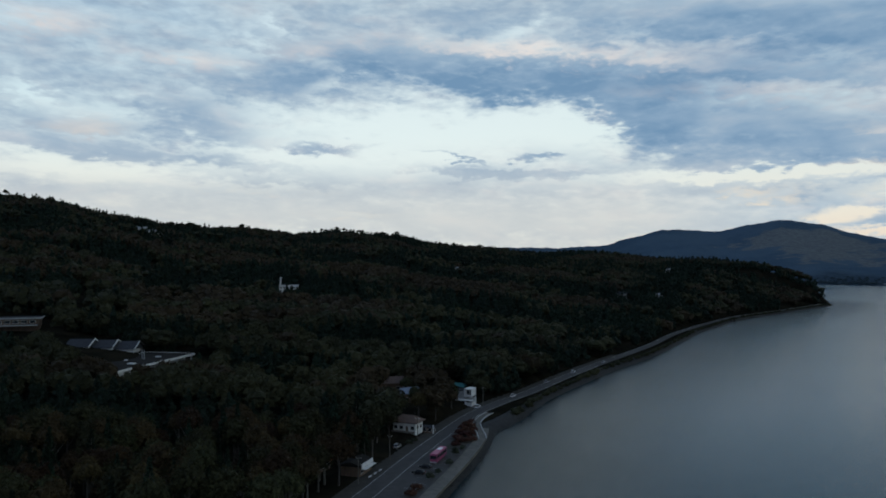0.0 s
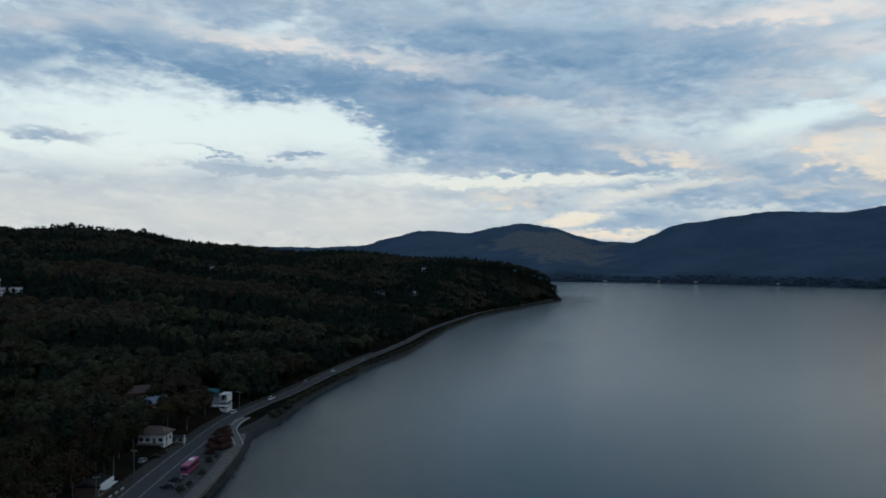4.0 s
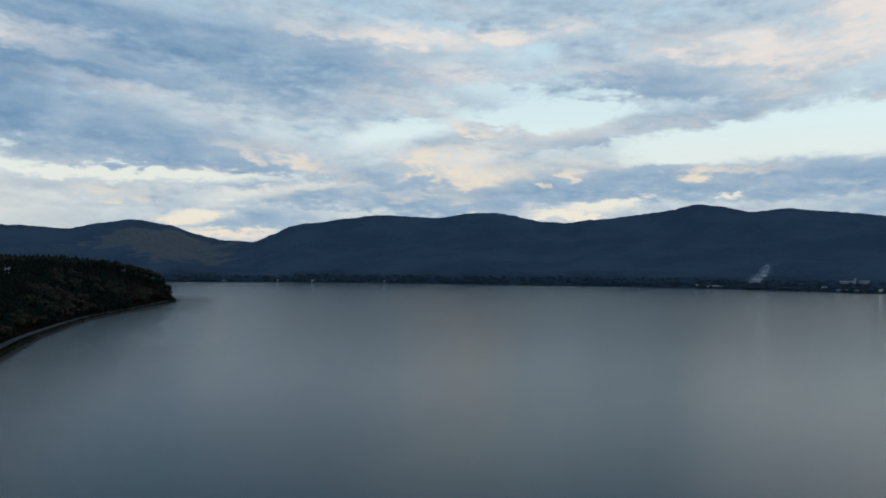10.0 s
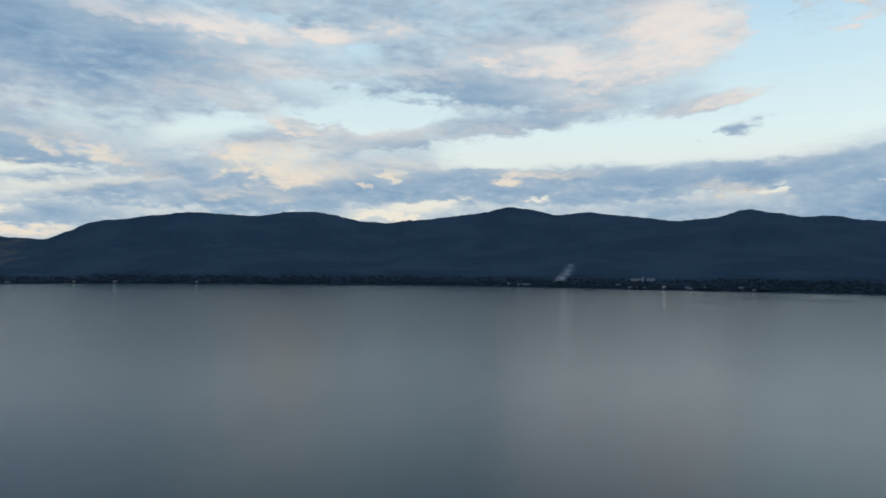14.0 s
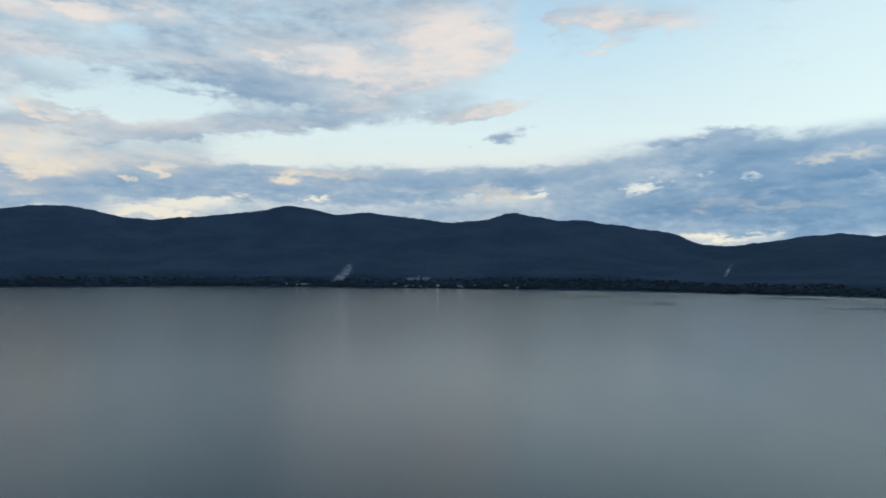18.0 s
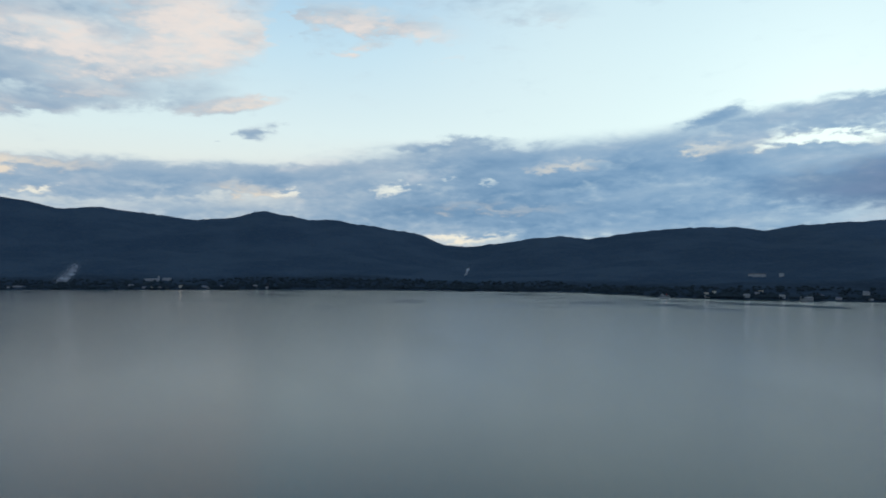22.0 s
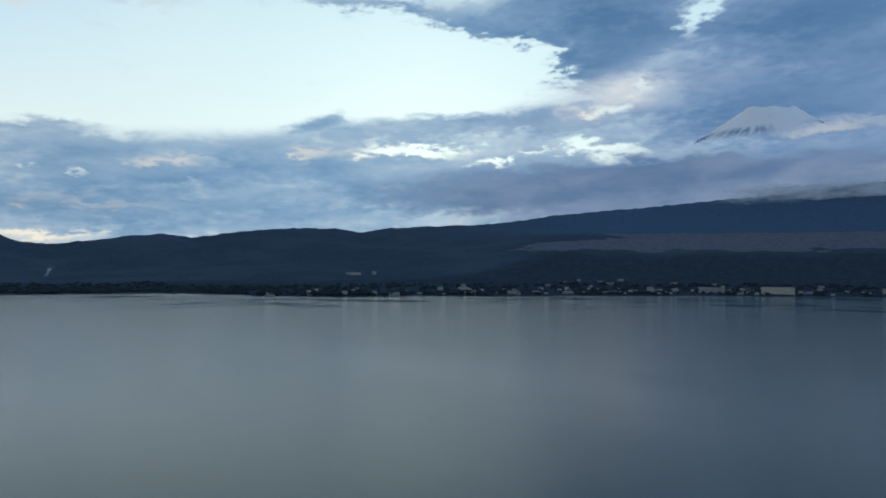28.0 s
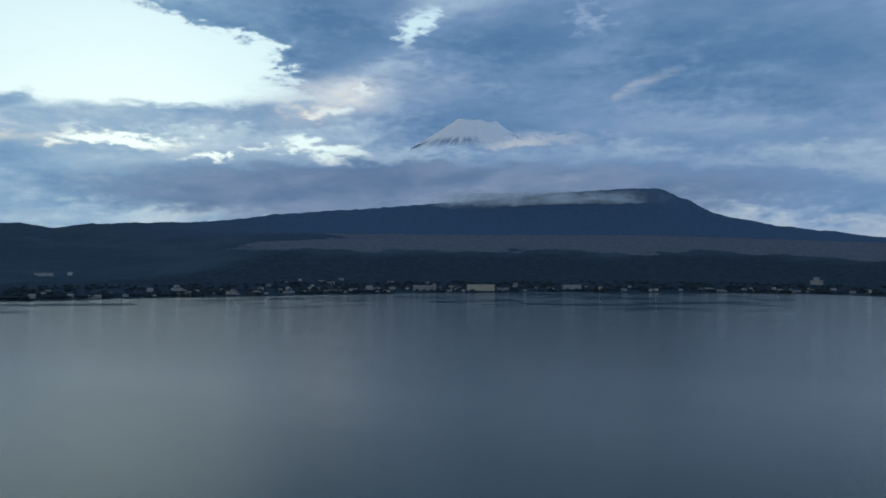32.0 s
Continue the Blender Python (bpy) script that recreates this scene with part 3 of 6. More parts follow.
NEAR_SHORE = [(-150, -600), (-95, -250), (-56, 0), (-27, 110), (2.2, 213.3), (8.6, 234.8), (12.9, 249.2), (17.0, 264), (20.5, 282.4), (23.7, 296), (28.3, 303), (35.5, 317.7), (45.5, 341),
              (54.9, 363), (66, 384), (89, 424), (113.5, 466), (151, 521.5), (200, 607.5), (256, 712), (315, 803), (374, 888.4), (487.2, 1011.8), (638.5, 1175.1), (671.9, 1224.1),
              (668, 1300), (610, 1500), (640, 1900), (900, 2200)]
FAR_SHORE = [polar(a, r) for a, r in ((29, 2670), (41, 2471), (54, 2230), (67, 2110), (77, 1950), (86, 1894), (104, 1770), (112, 1700), (117, 1560),
                                      (121, 1495), (130, 1500), (137, 1530), (150, 1620), (162, 1720), (172, 1796), (181, 1830), (187, 1760),
                                      (196, 1650), (207, 1350))]
LAKE = np.array(NEAR_SHORE + FAR_SHORE, float)


def shore_distance(x, y):
    """Metres inland from the lake's edge, below 0 on the water."""
    x, y = np.asarray(x, float), np.asarray(y, float)
    best, inside = np.full(x.shape, 1e12), np.zeros(x.shape, bool)
    for (ax, ay), (bx, by) in zip(LAKE, np.roll(LAKE, -1, 0)):
        dx, dy = bx - ax, by - ay
        u = np.clip(((x - ax) * dx + (y - ay) * dy) / (dx * dx + dy * dy), 0, 1)
        best = np.minimum(best, (x - ax - u * dx) ** 2 + (y - ay - u * dy) ** 2)
        if dy:
            inside ^= ((ay > y) != (by > y)) & (x < ax + (y - ay) / dy * dx)
    return np.where(inside, -1, 1) * np.sqrt(best)


def smooth(u):
    u = np.clip(u, 0, 1)
    return u * u * (3 - 2 * u)


def waves(x, y, seed, octaves):
    """Cheap rolling relief from crossed sines, about -1 to 1."""
    rng = np.random.RandomState(seed)
    out = np.zeros_like(x)
    for length, amp in octaves:
        for _ in range(4):
            a, p = rng.uniform(0, 6.28, 2)
            out += amp / 2.5 * np.sin((x * math.cos(a) + y * math.sin(a)) * 6.283 / (length * rng.uniform(0.7, 1.4)) + p)
    return out


def eased(pts, step=4.0):
    """A smooth line through the given points."""
    out = []
    q = [Vector(p) for p in pts]
    for i in range(len(q) - 1):
        a, b, c, d = q[max(i - 1, 0)], q[i], q[i + 1], q[min(i + 2, len(q) - 1)]
        n = max(2, int((c - b).length / step))
        for j in range(n):
            t = j / n
            out.append(0.5 * (2 * b + (c - a) * t + (2 * a - 5 * b + 4 * c - d) * t * t + (3 * b - 3 * c + d - a) * t ** 3))
    return out + [q[-1]]


ROAD_PLAN = [(-62, 70), (-44, 135), (-22.5, 205), (-10.5, 245.7), (-0.5, 277), (10.0, 308), (18, 326), (30, 347), (48, 376), (70.4, 417.7), (106.5, 480), (167, 580),
             (238, 709), (365, 894), (481, 1018), (628, 1184)]


def road_offset(x, y):
    """Metres to the left (inland) of the road's middle."""
    best, side = np.full(x.shape, 1e12), np.zeros(x.shape)
    for (ax, ay), (bx, by) in zip(ROAD_PLAN, ROAD_PLAN[1:]):
        dx, dy = bx - ax, by - ay
        u = np.clip(((x - ax) * dx + (y - ay) * dy) / (dx * dx + dy * dy), 0, 1)
        d = (x - ax - u * dx) ** 2 + (y - ay - u * dy) ** 2
        side = np.where(d < best, np.sign(dx * (y - ay) - dy * (x - ax)), side)
        best = np.minimum(best, d)
    return np.sqrt(best) * side
def profile(az, knots):
    """A skyline as elevation in hundredths (rise over run) by azimuth, eased between its knots."""
    k = np.array(knots, float)
    i = np.clip(np.searchsorted(k[:, 0], az) - 1, 0, len(k) - 2)
    u = np.clip((az - k[i, 0]) / (k[i + 1, 0] - k[i, 0]), 0, 1)
    lin_, eased = k[i, 1] + u * (k[i + 1, 1] - k[i, 1]), k[i, 1] + u * u * (3 - 2 * u) * (k[i + 1, 1] - k[i, 1])
    return (0.5 * lin_ + 0.5 * eased) / 100


HOME = ((-60, 6.0), (-31.9, 7.87), (-28.5, 7.81), (-24.9, 6.34), (-21.0, 4.99), (-16.9, 4.67), (-11.8, 4.18), (-8.3, 4.39), (-3.8, 3.89), (-1.1, 2.88), (3.0, 2.17), (7.5, 1.55), (11.5, 1.54), (14.1, 1.31), (18.3, 0.69), (22.4, 0.32), (24.5, 0.04), (26.5, -0.59), (27.7, -1.84), (28.5, -3.84))
RIDGE_A = ((12.8, 2.27), (14.8, 3.36), (17.1, 4.36), (19.5, 4.46), (21.3, 4.31), (23.3, 5.04), (25.5, 5.5), (27.7, 4.9), (29.8, 3.81), (32.0, 3.15), (34.0, 2.95), (35.5, 3.91), (36.8, 4.95), (38.2, 5.6), (40.9, 6.11), (43.6, 6.45), (49.0, 6.53), (51.3, 6.99), (52.9, 7.13), (54.4, 6.71), (57.0, 5.88), (59.0, 5.61), (60.6, 6.13), (65.6, 6.75), (68.5, 7.71), (70.2, 7.55), (72.3, 6.78), (74.7, 7.0), (77.1, 6.51), (81.2, 5.63), (83.9, 6.05), (86.4, 7.01), (88.5, 6.54), (90.0, 5.97), (92.1, 5.96), (94.3, 5.39), (98.7, 3.93), (100.8, 2.53), (102.9, 2.28))
RIDGE_B = ((106.0, 2.87), (108.6, 3.67), (110.1, 3.86), (112.3, 3.48), (115.4, 4.08), (118.8, 4.55), (121.0, 4.9), (123.2, 4.78), (125.0, 4.34), (127.3, 4.99), (129.5, 5.33), (134.5, 5.35), (136.8, 5.73), (140.9, 6.71), (145.3, 7.38), (154.4, 8.52), (163.4, 9.84), (168.6, 10.13), (170.5, 10.12), (172.3, 8.74), (174.5, 6.7), (175.9, 5.98), (179.3, 4.76), (181.9, 4.11), (185.5, 3.16))
RIDGE = ((-20, 2.0),) + RIDGE_A + RIDGE_B + ((200, 2.0), (300, 3.0))


def land_height(x, y):
    """Height of the ground in metres over the lake, and how open (grassy) it is."""
    x, y = np.asarray(x, float), np.asarray(y, float)
    r, az = np.hypot(x, y), np.degrees(np.arctan2(x, y))
    az = np.where(az < -120, az + 360, az)
    s = shore_distance(x, y)
    # the wooded hill above the shore road
    crest = np.interp(az, (-60, -31, -10, 5, 12, 21, 26, 30), (1000, 1150, 1350, 1500, 1500, 1350, 1270, 1250))
    start = np.interp(az, (-60, -12, 0, 5, 8, 13, 17, 21, 24, 26.5, 29), (170, 215, 250, 340, 400, 520, 640, 860, 1020, 1150, 1240))
    top = EYE_Z + profile(az, HOME) * crest - 13
    u = (r - start) / np.maximum(crest - start, 60)
    home = 3 + (top - 3) * np.where(u < 1, 0.75 * np.clip(u, 0, 1) ** 1.15 + 0.25 * smooth(u), 1 - 0.12 * (u - 1)) + waves(x, y, 3, ((180, 3), (70, 1.2))) * smooth((s - 45) / 60)
    home = np.minimum(home, 3 + np.interp(az, (14, 20), (0.62, 1.2)) * np.maximum(0, s - 9))
    beside = road_offset(x, y)
    home = np.minimum(home, 2.92 + 0.45 * np.maximum(0, beside - 8) + 20 * (y > 1200))
    # the far side: low woods, then the ridges
    rs = r - s
    ridge_r = np.interp(az, (10, 31, 35, 62, 103, 115, 128, 142, 185), (4300, 4300, 3900, 3700, 3500, 3300, 3400, 3650, 3700))
    v = np.clip((r - rs) / (ridge_r - rs), 0, 2)
    rise = np.where(v < 1, 0.30 * v + 0.70 * v ** 2.1, 1 - 0.35 * (v - 1))
    spur = waves(x, y, 8, ((900, 1.0), (420, 0.6), (200, 0.3))) * 24 * np.clip(v * (1.25 - v), 0, 1) * np.clip((150 - az) / 20, 0.25, 1)
    crown = EYE_Z + profile(az, RIDGE) * ridge_r
    far = 2 + (crown - 2) * rise + spur
    # the plain and the volcano's skirt behind the town
    d = r - rs
    sink = np.interp(az, (170, 186), (1.0, 0.78))
    skirt = np.interp(d, (0, 150, 500, 870, 1420), (2, 6, 45, 108, 196)) * sink
    w = np.clip((d - 1420) / np.maximum(ridge_r - rs - 1420, 200), 0, 2)
    flank = skirt + (crown - 196 * sink) * np.where(w < 1, 0.5 * w + 0.5 * w * w, 1 - 0.3 * (w - 1)) * (w > 0)
    plain = smooth((az - 127) / 14)
    far = far * (1 - plain) + flank * plain
    home_side = (az < 29) & (r < 1900) | (az < -20) | (az > 215)
    z = np.where(home_side, home, far)
    z = np.where(s > 0, np.maximum(z, 0.5), -3.5 - 0.02 * np.minimum(-s, 200))
    z = np.where((s > 0) & (s < 6), np.minimum(z, -3.0 + s), z)
    ragged = d + waves(x, y, 51, ((420, 1.0), (150, 0.6))) * 55
    open_land = plain * smooth((ragged - 870) / 60) * smooth((1420 - d) / 60) * smooth((az - 134 - 5 * np.sin(d / 90)) / 14)
    patch = (np.exp(-(((az - 28.0) / 6.5) ** 2 + ((r - 3800) / 480) ** 2)) * 0.85 + waves(x, y, 71, ((520, 1.0), (210, 0.7))) * 0.12) * (az < 36) * (az > 18) * (r > 2900)
    return z, np.maximum(open_land, patch), home_side


# ================= ground, lake =================
def build_ground():
    az = np.radians(np.concatenate([np.arange(-40, 34, 0.24), np.arange(34, 188, 0.32), np.arange(188, 320, 2.0)]))
    r = 60 * np.exp(np.linspace(0, math.log(6200 / 60), 330))
    a, q = np.meshgrid(az, r)
    x, y = np.sin(a) * q, np.cos(a) * q
    z, grass, litter = land_height(x, y)
    rough = waves(x, y, 21, ((60, 0.6), (26, 0.5))) * np.clip((q - 1400) / 800, 0, 1) * 3.0
    z = np.where(z > 3.5, z + rough * (grass < 0.3), z)
    n, k = a.shape
    verts = np.stack([x, y, z], -1).reshape(-1, 3)
    i, j = np.meshgrid(np.arange(n - 1), np.arange(k), indexing="ij")
    jn = (j + 1) % k
    faces = np.stack([i * k + j, i * k + jn, (i + 1) * k + jn, (i + 1) * k + j], -1).reshape(-1, 4)[:, ::-1]
    verts = np.vstack([verts, [[0, 0, -4]]])
    fan = [(len(verts) - 1, (jj + 1) % k, jj) for jj in range(k)]
    me = bpy.data.meshes.new("ground")
    me.from_pydata(verts.tolist(), [], faces.tolist() + fan)
    me.polygons.foreach_set("use_smooth", [True] * len(me.polygons))
    layer = me.attributes.new("meadow", "FLOAT", "POINT")
    layer.data.foreach_set("value", np.append(grass.ravel(), 0).astype(np.float32))
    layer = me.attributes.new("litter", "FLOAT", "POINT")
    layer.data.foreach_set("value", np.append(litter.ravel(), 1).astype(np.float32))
    bearing = np.degrees(a)
    # where the far land's colour takes more or less of the painted haze
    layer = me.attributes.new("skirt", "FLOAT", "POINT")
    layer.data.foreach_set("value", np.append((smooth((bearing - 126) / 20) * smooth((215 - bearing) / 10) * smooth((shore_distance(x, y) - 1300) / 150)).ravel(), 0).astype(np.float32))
    layer = me.attributes.new("plain_haze", "FLOAT", "POINT")
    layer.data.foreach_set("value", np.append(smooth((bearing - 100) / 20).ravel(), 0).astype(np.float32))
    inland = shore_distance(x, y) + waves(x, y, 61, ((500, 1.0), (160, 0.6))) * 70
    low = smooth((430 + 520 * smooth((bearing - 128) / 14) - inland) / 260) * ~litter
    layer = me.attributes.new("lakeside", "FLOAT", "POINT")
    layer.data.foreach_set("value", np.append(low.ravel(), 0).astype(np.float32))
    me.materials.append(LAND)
    tagged(new("ground", me), "dark wooded hills and shore land around the lake", "land", kind="structure")


build_ground()


def build_water():
    """One sheet; an attribute marks the ruffled water under the near shore, where a dark reflection is painted."""
    az = np.radians(np.concatenate([np.arange(-40, 40, 1.0), np.arange(40, 320, 4.0)]))
    r = np.concatenate([[30.0], 60 * np.exp(np.linspace(0, math.log(5600 / 60), 110))])
    a, q = np.meshgrid(az, r)
    x, y = np.sin(a) * q, np.cos(a) * q
    n, k = a.shape
    i, j = np.meshgrid(np.arange(n - 1), np.arange(k), indexing="ij")
    jn = (j + 1) % k
    faces = np.stack([i * k + j, i * k + jn, (i + 1) * k + jn, (i + 1) * k + j], -1).reshape(-1, 4)[:, ::-1]
    verts = np.vstack([np.stack([x, y, np.zeros_like(x)], -1).reshape(-1, 3), [[0, 0, 0]]])
    me = bpy.data.meshes.new("water")
    me.from_pydata(verts.tolist(), [], faces.tolist() + [(len(verts) - 1, (jj + 1) % k, jj) for jj in range(k)])
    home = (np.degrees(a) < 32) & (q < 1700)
    shore_reflection = smooth((shore_distance(x, y) + 105) / 100) * home
    layer = me.attributes.new("shore_reflection", "FLOAT", "POINT")
    layer.data.foreach_set("value", np.append(shore_reflection.ravel(), 0).astype(np.float32))
    me.materials.append(WATER)
    tagged(new("water", me), "calm blue-grey lake water reflecting the evening sky", "lake", kind="structure")


build_water()


# ================= forest =================
def ground_at(x, y):
    return float(land_height(np.array([x]), np.array([y]))[0][0])


CLEAR = []          # (x, y, radius): open ground round buildings
for hx, hy, hr in ((-13.6, 280.8, 11), (12, 337, 12), (6.6, 368, 9), (-25, 345, 13), (-15.5, 326, 9), (-27, 229, 9), (-57, 210, 9), (-39, 231, 6), (-5.6, 282, 8),
                   (-142, 352, 24), (-138, 378, 22), (-150, 330, 22), (-178, 378, 22), (-192, 372, 16), (-228, 385, 22), (-140, 649, 13), (18.8, 1028, 12),
                   (-4, 1308, 20), (-243, 1140, 34), (-410, 990, 26), (374, 1191, 12), (222, 887, 11), (269, 890, 11)):
    if math.hypot(hx, hy) < 372:
        CLEAR.append((hx, hy, hr * 0.72))
        if (hx, hy) in ((-13.6, 280.8), (6.6, 368), (-25, 345), (-15.5, 326), (-150, 330)):
            CLEAR += [(hx * q, hy * q, 8) for q in (0.955, 0.915, 0.875)]
        continue
    back = 1 - 16 / math.hypot(hx, hy)
    CLEAR += [(hx, hy, hr), (hx * back, hy * back, hr * 0.8)]
    if math.hypot(hx, hy) > 300:
        CLEAR.append((hx * (2 * back - 1), hy * (2 * back - 1), hr * 0.6))


CLEAR += [(-132, 318, 13), (-120, 343, 12), (-160, 346, 18), (-128, 333, 13), (-150, 316, 14), (-177, 370, 15), (-189, 366, 13), (-138, 631, 13), (-136, 614, 11), (-232, 372, 15), (-248, 372, 15)]


def scatter(seed, r0, r1, az0, az1, gap, inland):
    """Jittered tree places on the near land, clear of road and houses."""
    rng = np.random.RandomState(seed)
    count = int(0.5 * (r1 * r1 - r0 * r0) * radians(az1 - az0) / gap ** 2)
    r, az = np.sqrt(rng.uniform(r0 * r0, r1 * r1, count)), np.radians(rng.uniform(az0, az1, count))
    x, y = np.sin(az) * r, np.cos(az) * r
    s = shore_distance(x, y)
    off = road_offset(x, y)
    keep = (s > 9) & ((off > inland + rng.uniform(0, 3, count)) | (y > 1150) & (np.abs(off) > 8))
    for cx, cy, cr in CLEAR:
        keep &= np.hypot(x - cx, y - cy) > cr
    x, y, s = x[keep], y[keep], s[keep]
    z, grass, _ = land_height(x, y)
    return x, y, z, grass, rng


G = (1 + 5 ** 0.5) / 2
ICO = np.array([(-1, G, 0), (1, G, 0), (-1, -G, 0), (1, -G, 0), (0, -1, G), (0, 1, G), (0, -1, -G), (0, 1, -G), (G, 0, -1), (G, 0, 1), (-G, 0, -1), (-G, 0, 1)]) / math.hypot(1, G)
ICO_FACES = np.array([(0, 11, 5), (0, 5, 1), (0, 1, 7), (0, 7, 10), (0, 10, 11), (1, 5, 9), (5, 11, 4), (11, 10, 2), (10, 7, 6), (7, 1, 8),
                      (3, 9, 4), (3, 4, 2), (3, 2, 6), (3, 6, 8), (3, 8, 9), (4, 9, 5), (2, 4, 11), (6, 2, 10), (8, 6, 7), (9, 8, 1)])
OCTA = np.array([(1, 0, 0), (0, 1, 0), (-1, 0, 0), (0, -1, 0), (0, 0, 1), (0, 0, -1)], float)
OCTA_FACES = np.array([(0, 1, 4), (1, 2, 4), (2, 3, 4), (3, 0, 4), (1, 0, 5), (2, 1, 5), (3, 2, 5), (0, 3, 5)])


def crown_places(rng, n, count, cone, tight):
    """Places of clumps in crowns of unit size: domed with lumps, or tapering upwards."""
    u = rng.normal(size=(n, count, 3))
    u /= np.linalg.norm(u, axis=2, keepdims=True)
    if cone:
        level = rng.uniform(0, 1, (n, count, 1)) ** 1.2
        return np.concatenate([u[..., :2] * (1.02 - level) * tight, level * 1.9 - 0.75], -1)
    u[..., 2] = np.abs(u[..., 2]) * 1.25 - 0.32
    return u * rng.uniform(tight - 0.2, tight + 0.1, (n, count, 1))


def crown_mesh(rng, cx, cy, cz, rad, tall, cone, clumps, cards, size, fine_lumps=True):
    """Ragged crowns of leaf clumps and loose sprays for many trees at once: triangles."""
    n = len(cx)
    span, mid = np.stack([rad, rad, tall], -1)[:, None, :], np.stack([cx, cy, cz], -1)[:, None, :]
    c = crown_places(rng, n, clumps, cone, 0.62)
    swell = rng.uniform(0.8, 1.3, (n, clumps, 1, 1)) * 1.25 / clumps ** 0.5 * (np.clip(1.15 - 0.45 * (c[..., 2:3, None] + 0.75), 0.3, 1) if cone else 1.0)
    ball, tris = (ICO, ICO_FACES) if fine_lumps else (OCTA, OCTA_FACES)
    m = len(ball)
    lumps = ball[None, None] * swell * rng.uniform(0.6, 1.35, (n, clumps, m, 1)) + rng.normal(0, 0.06, (n, clumps, m, 3))
    lumps = (c[:, :, None, :] + lumps) * span[:, None] + mid[:, None]
    verts = [lumps.reshape(-1, 3)]
    faces = [(np.arange(n * clumps)[:, None, None] * m + tris).reshape(-1, 3)]
    p = crown_places(rng, n, cards, cone, 0.95) * span + mid
    t1 = rng.normal(size=(n, cards, 3))
    t1 /= np.linalg.norm(t1, axis=2, keepdims=True)
    t2 = np.cross(t1, rng.normal(size=(n, cards, 3)))
    t2 /= np.linalg.norm(t2, axis=2, keepdims=True) + 1e-6
    w = (size * rad)[:, None, None] * rng.uniform(0.6, 1.4, (n, cards, 1))
    verts.append(np.stack([p - t1 * w, p + t2 * w, p + t1 * w], 2).reshape(-1, 3))
    faces.append(np.arange(n * cards)[:, None] * 3 + np.array([0, 1, 2]) + len(verts[0]))
    return np.vstack(verts), np.vstack(faces)


def joined_crowns(name, rng, x, y, z, mat, label, rad, tall, cone, clumps, cards, size, fine_lumps=True):
    if not len(x):
        return
    verts, faces = crown_mesh(rng, x, y, z, rad, tall, cone, clumps, cards, size, fine_lumps)
    me = bpy.data.meshes.new(name)
    me.from_pydata(verts.tolist(), [], faces.tolist())
    me.materials.append(mat)
    me.polygons.foreach_set("use_smooth", [False] * len(me.polygons))
    tagged(new(name, me), label, "trees", kind="stuff")


def grow_woods(seed, r0, r1, az0, az1, gap, clumps, cards, size, inland=30, grow=1.0):
    x, y, z, grass, rng = scatter(seed, r0, r1, az0, az1, gap, inland)
    stand = waves(x, y, 5, ((260, 1.0), (90, 0.8))) + rng.uniform(-0.45, 0.45, len(x)) - 0.12
    near = np.clip((520 - np.hypot(x, y)) / 300, -0.5, 0.6)
    kinds = np.where(stand < -0.25 - near * 0.5, 0, np.where(stand < 0.5, 1, 2))
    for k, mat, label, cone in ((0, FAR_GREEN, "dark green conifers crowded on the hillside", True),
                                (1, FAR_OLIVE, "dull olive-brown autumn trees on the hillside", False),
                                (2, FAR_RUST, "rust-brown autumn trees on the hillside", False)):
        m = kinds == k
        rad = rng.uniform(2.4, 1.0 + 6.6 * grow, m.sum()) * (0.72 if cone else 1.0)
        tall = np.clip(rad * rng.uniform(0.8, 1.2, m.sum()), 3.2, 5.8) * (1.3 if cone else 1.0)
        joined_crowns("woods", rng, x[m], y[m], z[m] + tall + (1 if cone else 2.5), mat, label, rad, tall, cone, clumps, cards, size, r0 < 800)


grow_woods(11, 262, 470, -37, 14, 6.2, 14, 150, 0.13, 7)
grow_woods(12, 470, 850, -37, 25, 7.4, 8, 40, 0.2, 6.5, 1.1)
grow_woods(13, 850, 1650, -37, 30, 9.0, 6, 16, 0.28, 6, 1.25)


def crest_trees():
    """Single trees standing up along the skyline of the near hill."""
    rng = np.random.RandomState(23)
    az = np.concatenate([rng.uniform(-34, -12, 60), rng.uniform(-12, 16, 90)])
    r = np.interp(az, (-60, -31, -10, 5, 12, 21), (1000, 1150, 1350, 1500, 1500, 1350)) + rng.uniform(-40, 10, len(az))
    x, y = np.sin(np.radians(az)) * r, np.cos(np.radians(az)) * r
    z = land_height(x, y)[0]
    for cone, mat, label in ((False, FAR_OLIVE, "spreading dark trees standing on the crest"), (True, FAR_GREEN, "pointed dark conifers standing on the crest")):
        m = (rng.uniform(0, 1, len(az)) < 0.4) == cone
        tall = rng.uniform(2.4, 4.2, m.sum()) * (2.0 if cone else 1.0)
        top = z[m] + rng.uniform(10, 18, m.sum()) - (3 if cone else 0)
        joined_crowns("crest_trees", rng, x[m], y[m], top - tall * 0.5, mat, label, rng.uniform(3.5, 7.5, m.sum()) * (0.5 if cone else 1.0), tall, cone, 9, 30, 0.2)
    bm_rows = [(px, py, pz) for px, py, pz in zip(x, y, z)]
    verts, faces = [], []
    for px, py, pz in bm_rows:
        k = len(verts)
        verts += [(px + dx * w, py + dy * w, pz + h) for h, w in ((-1, 0.5), (10, 0.25)) for dx, dy in ((1, 0), (0, 1), (-1, 0), (0, -1))]
        faces += [(k + j, k + (j + 1) % 4, k + 4 + (j + 1) % 4, k + 4 + j) for j in range(4)]
    tagged(mesh_part("crest_trunks", verts, faces, BARK), "bare dark trunks of the trees on the crest", "trees", kind="stuff")


crest_trees()


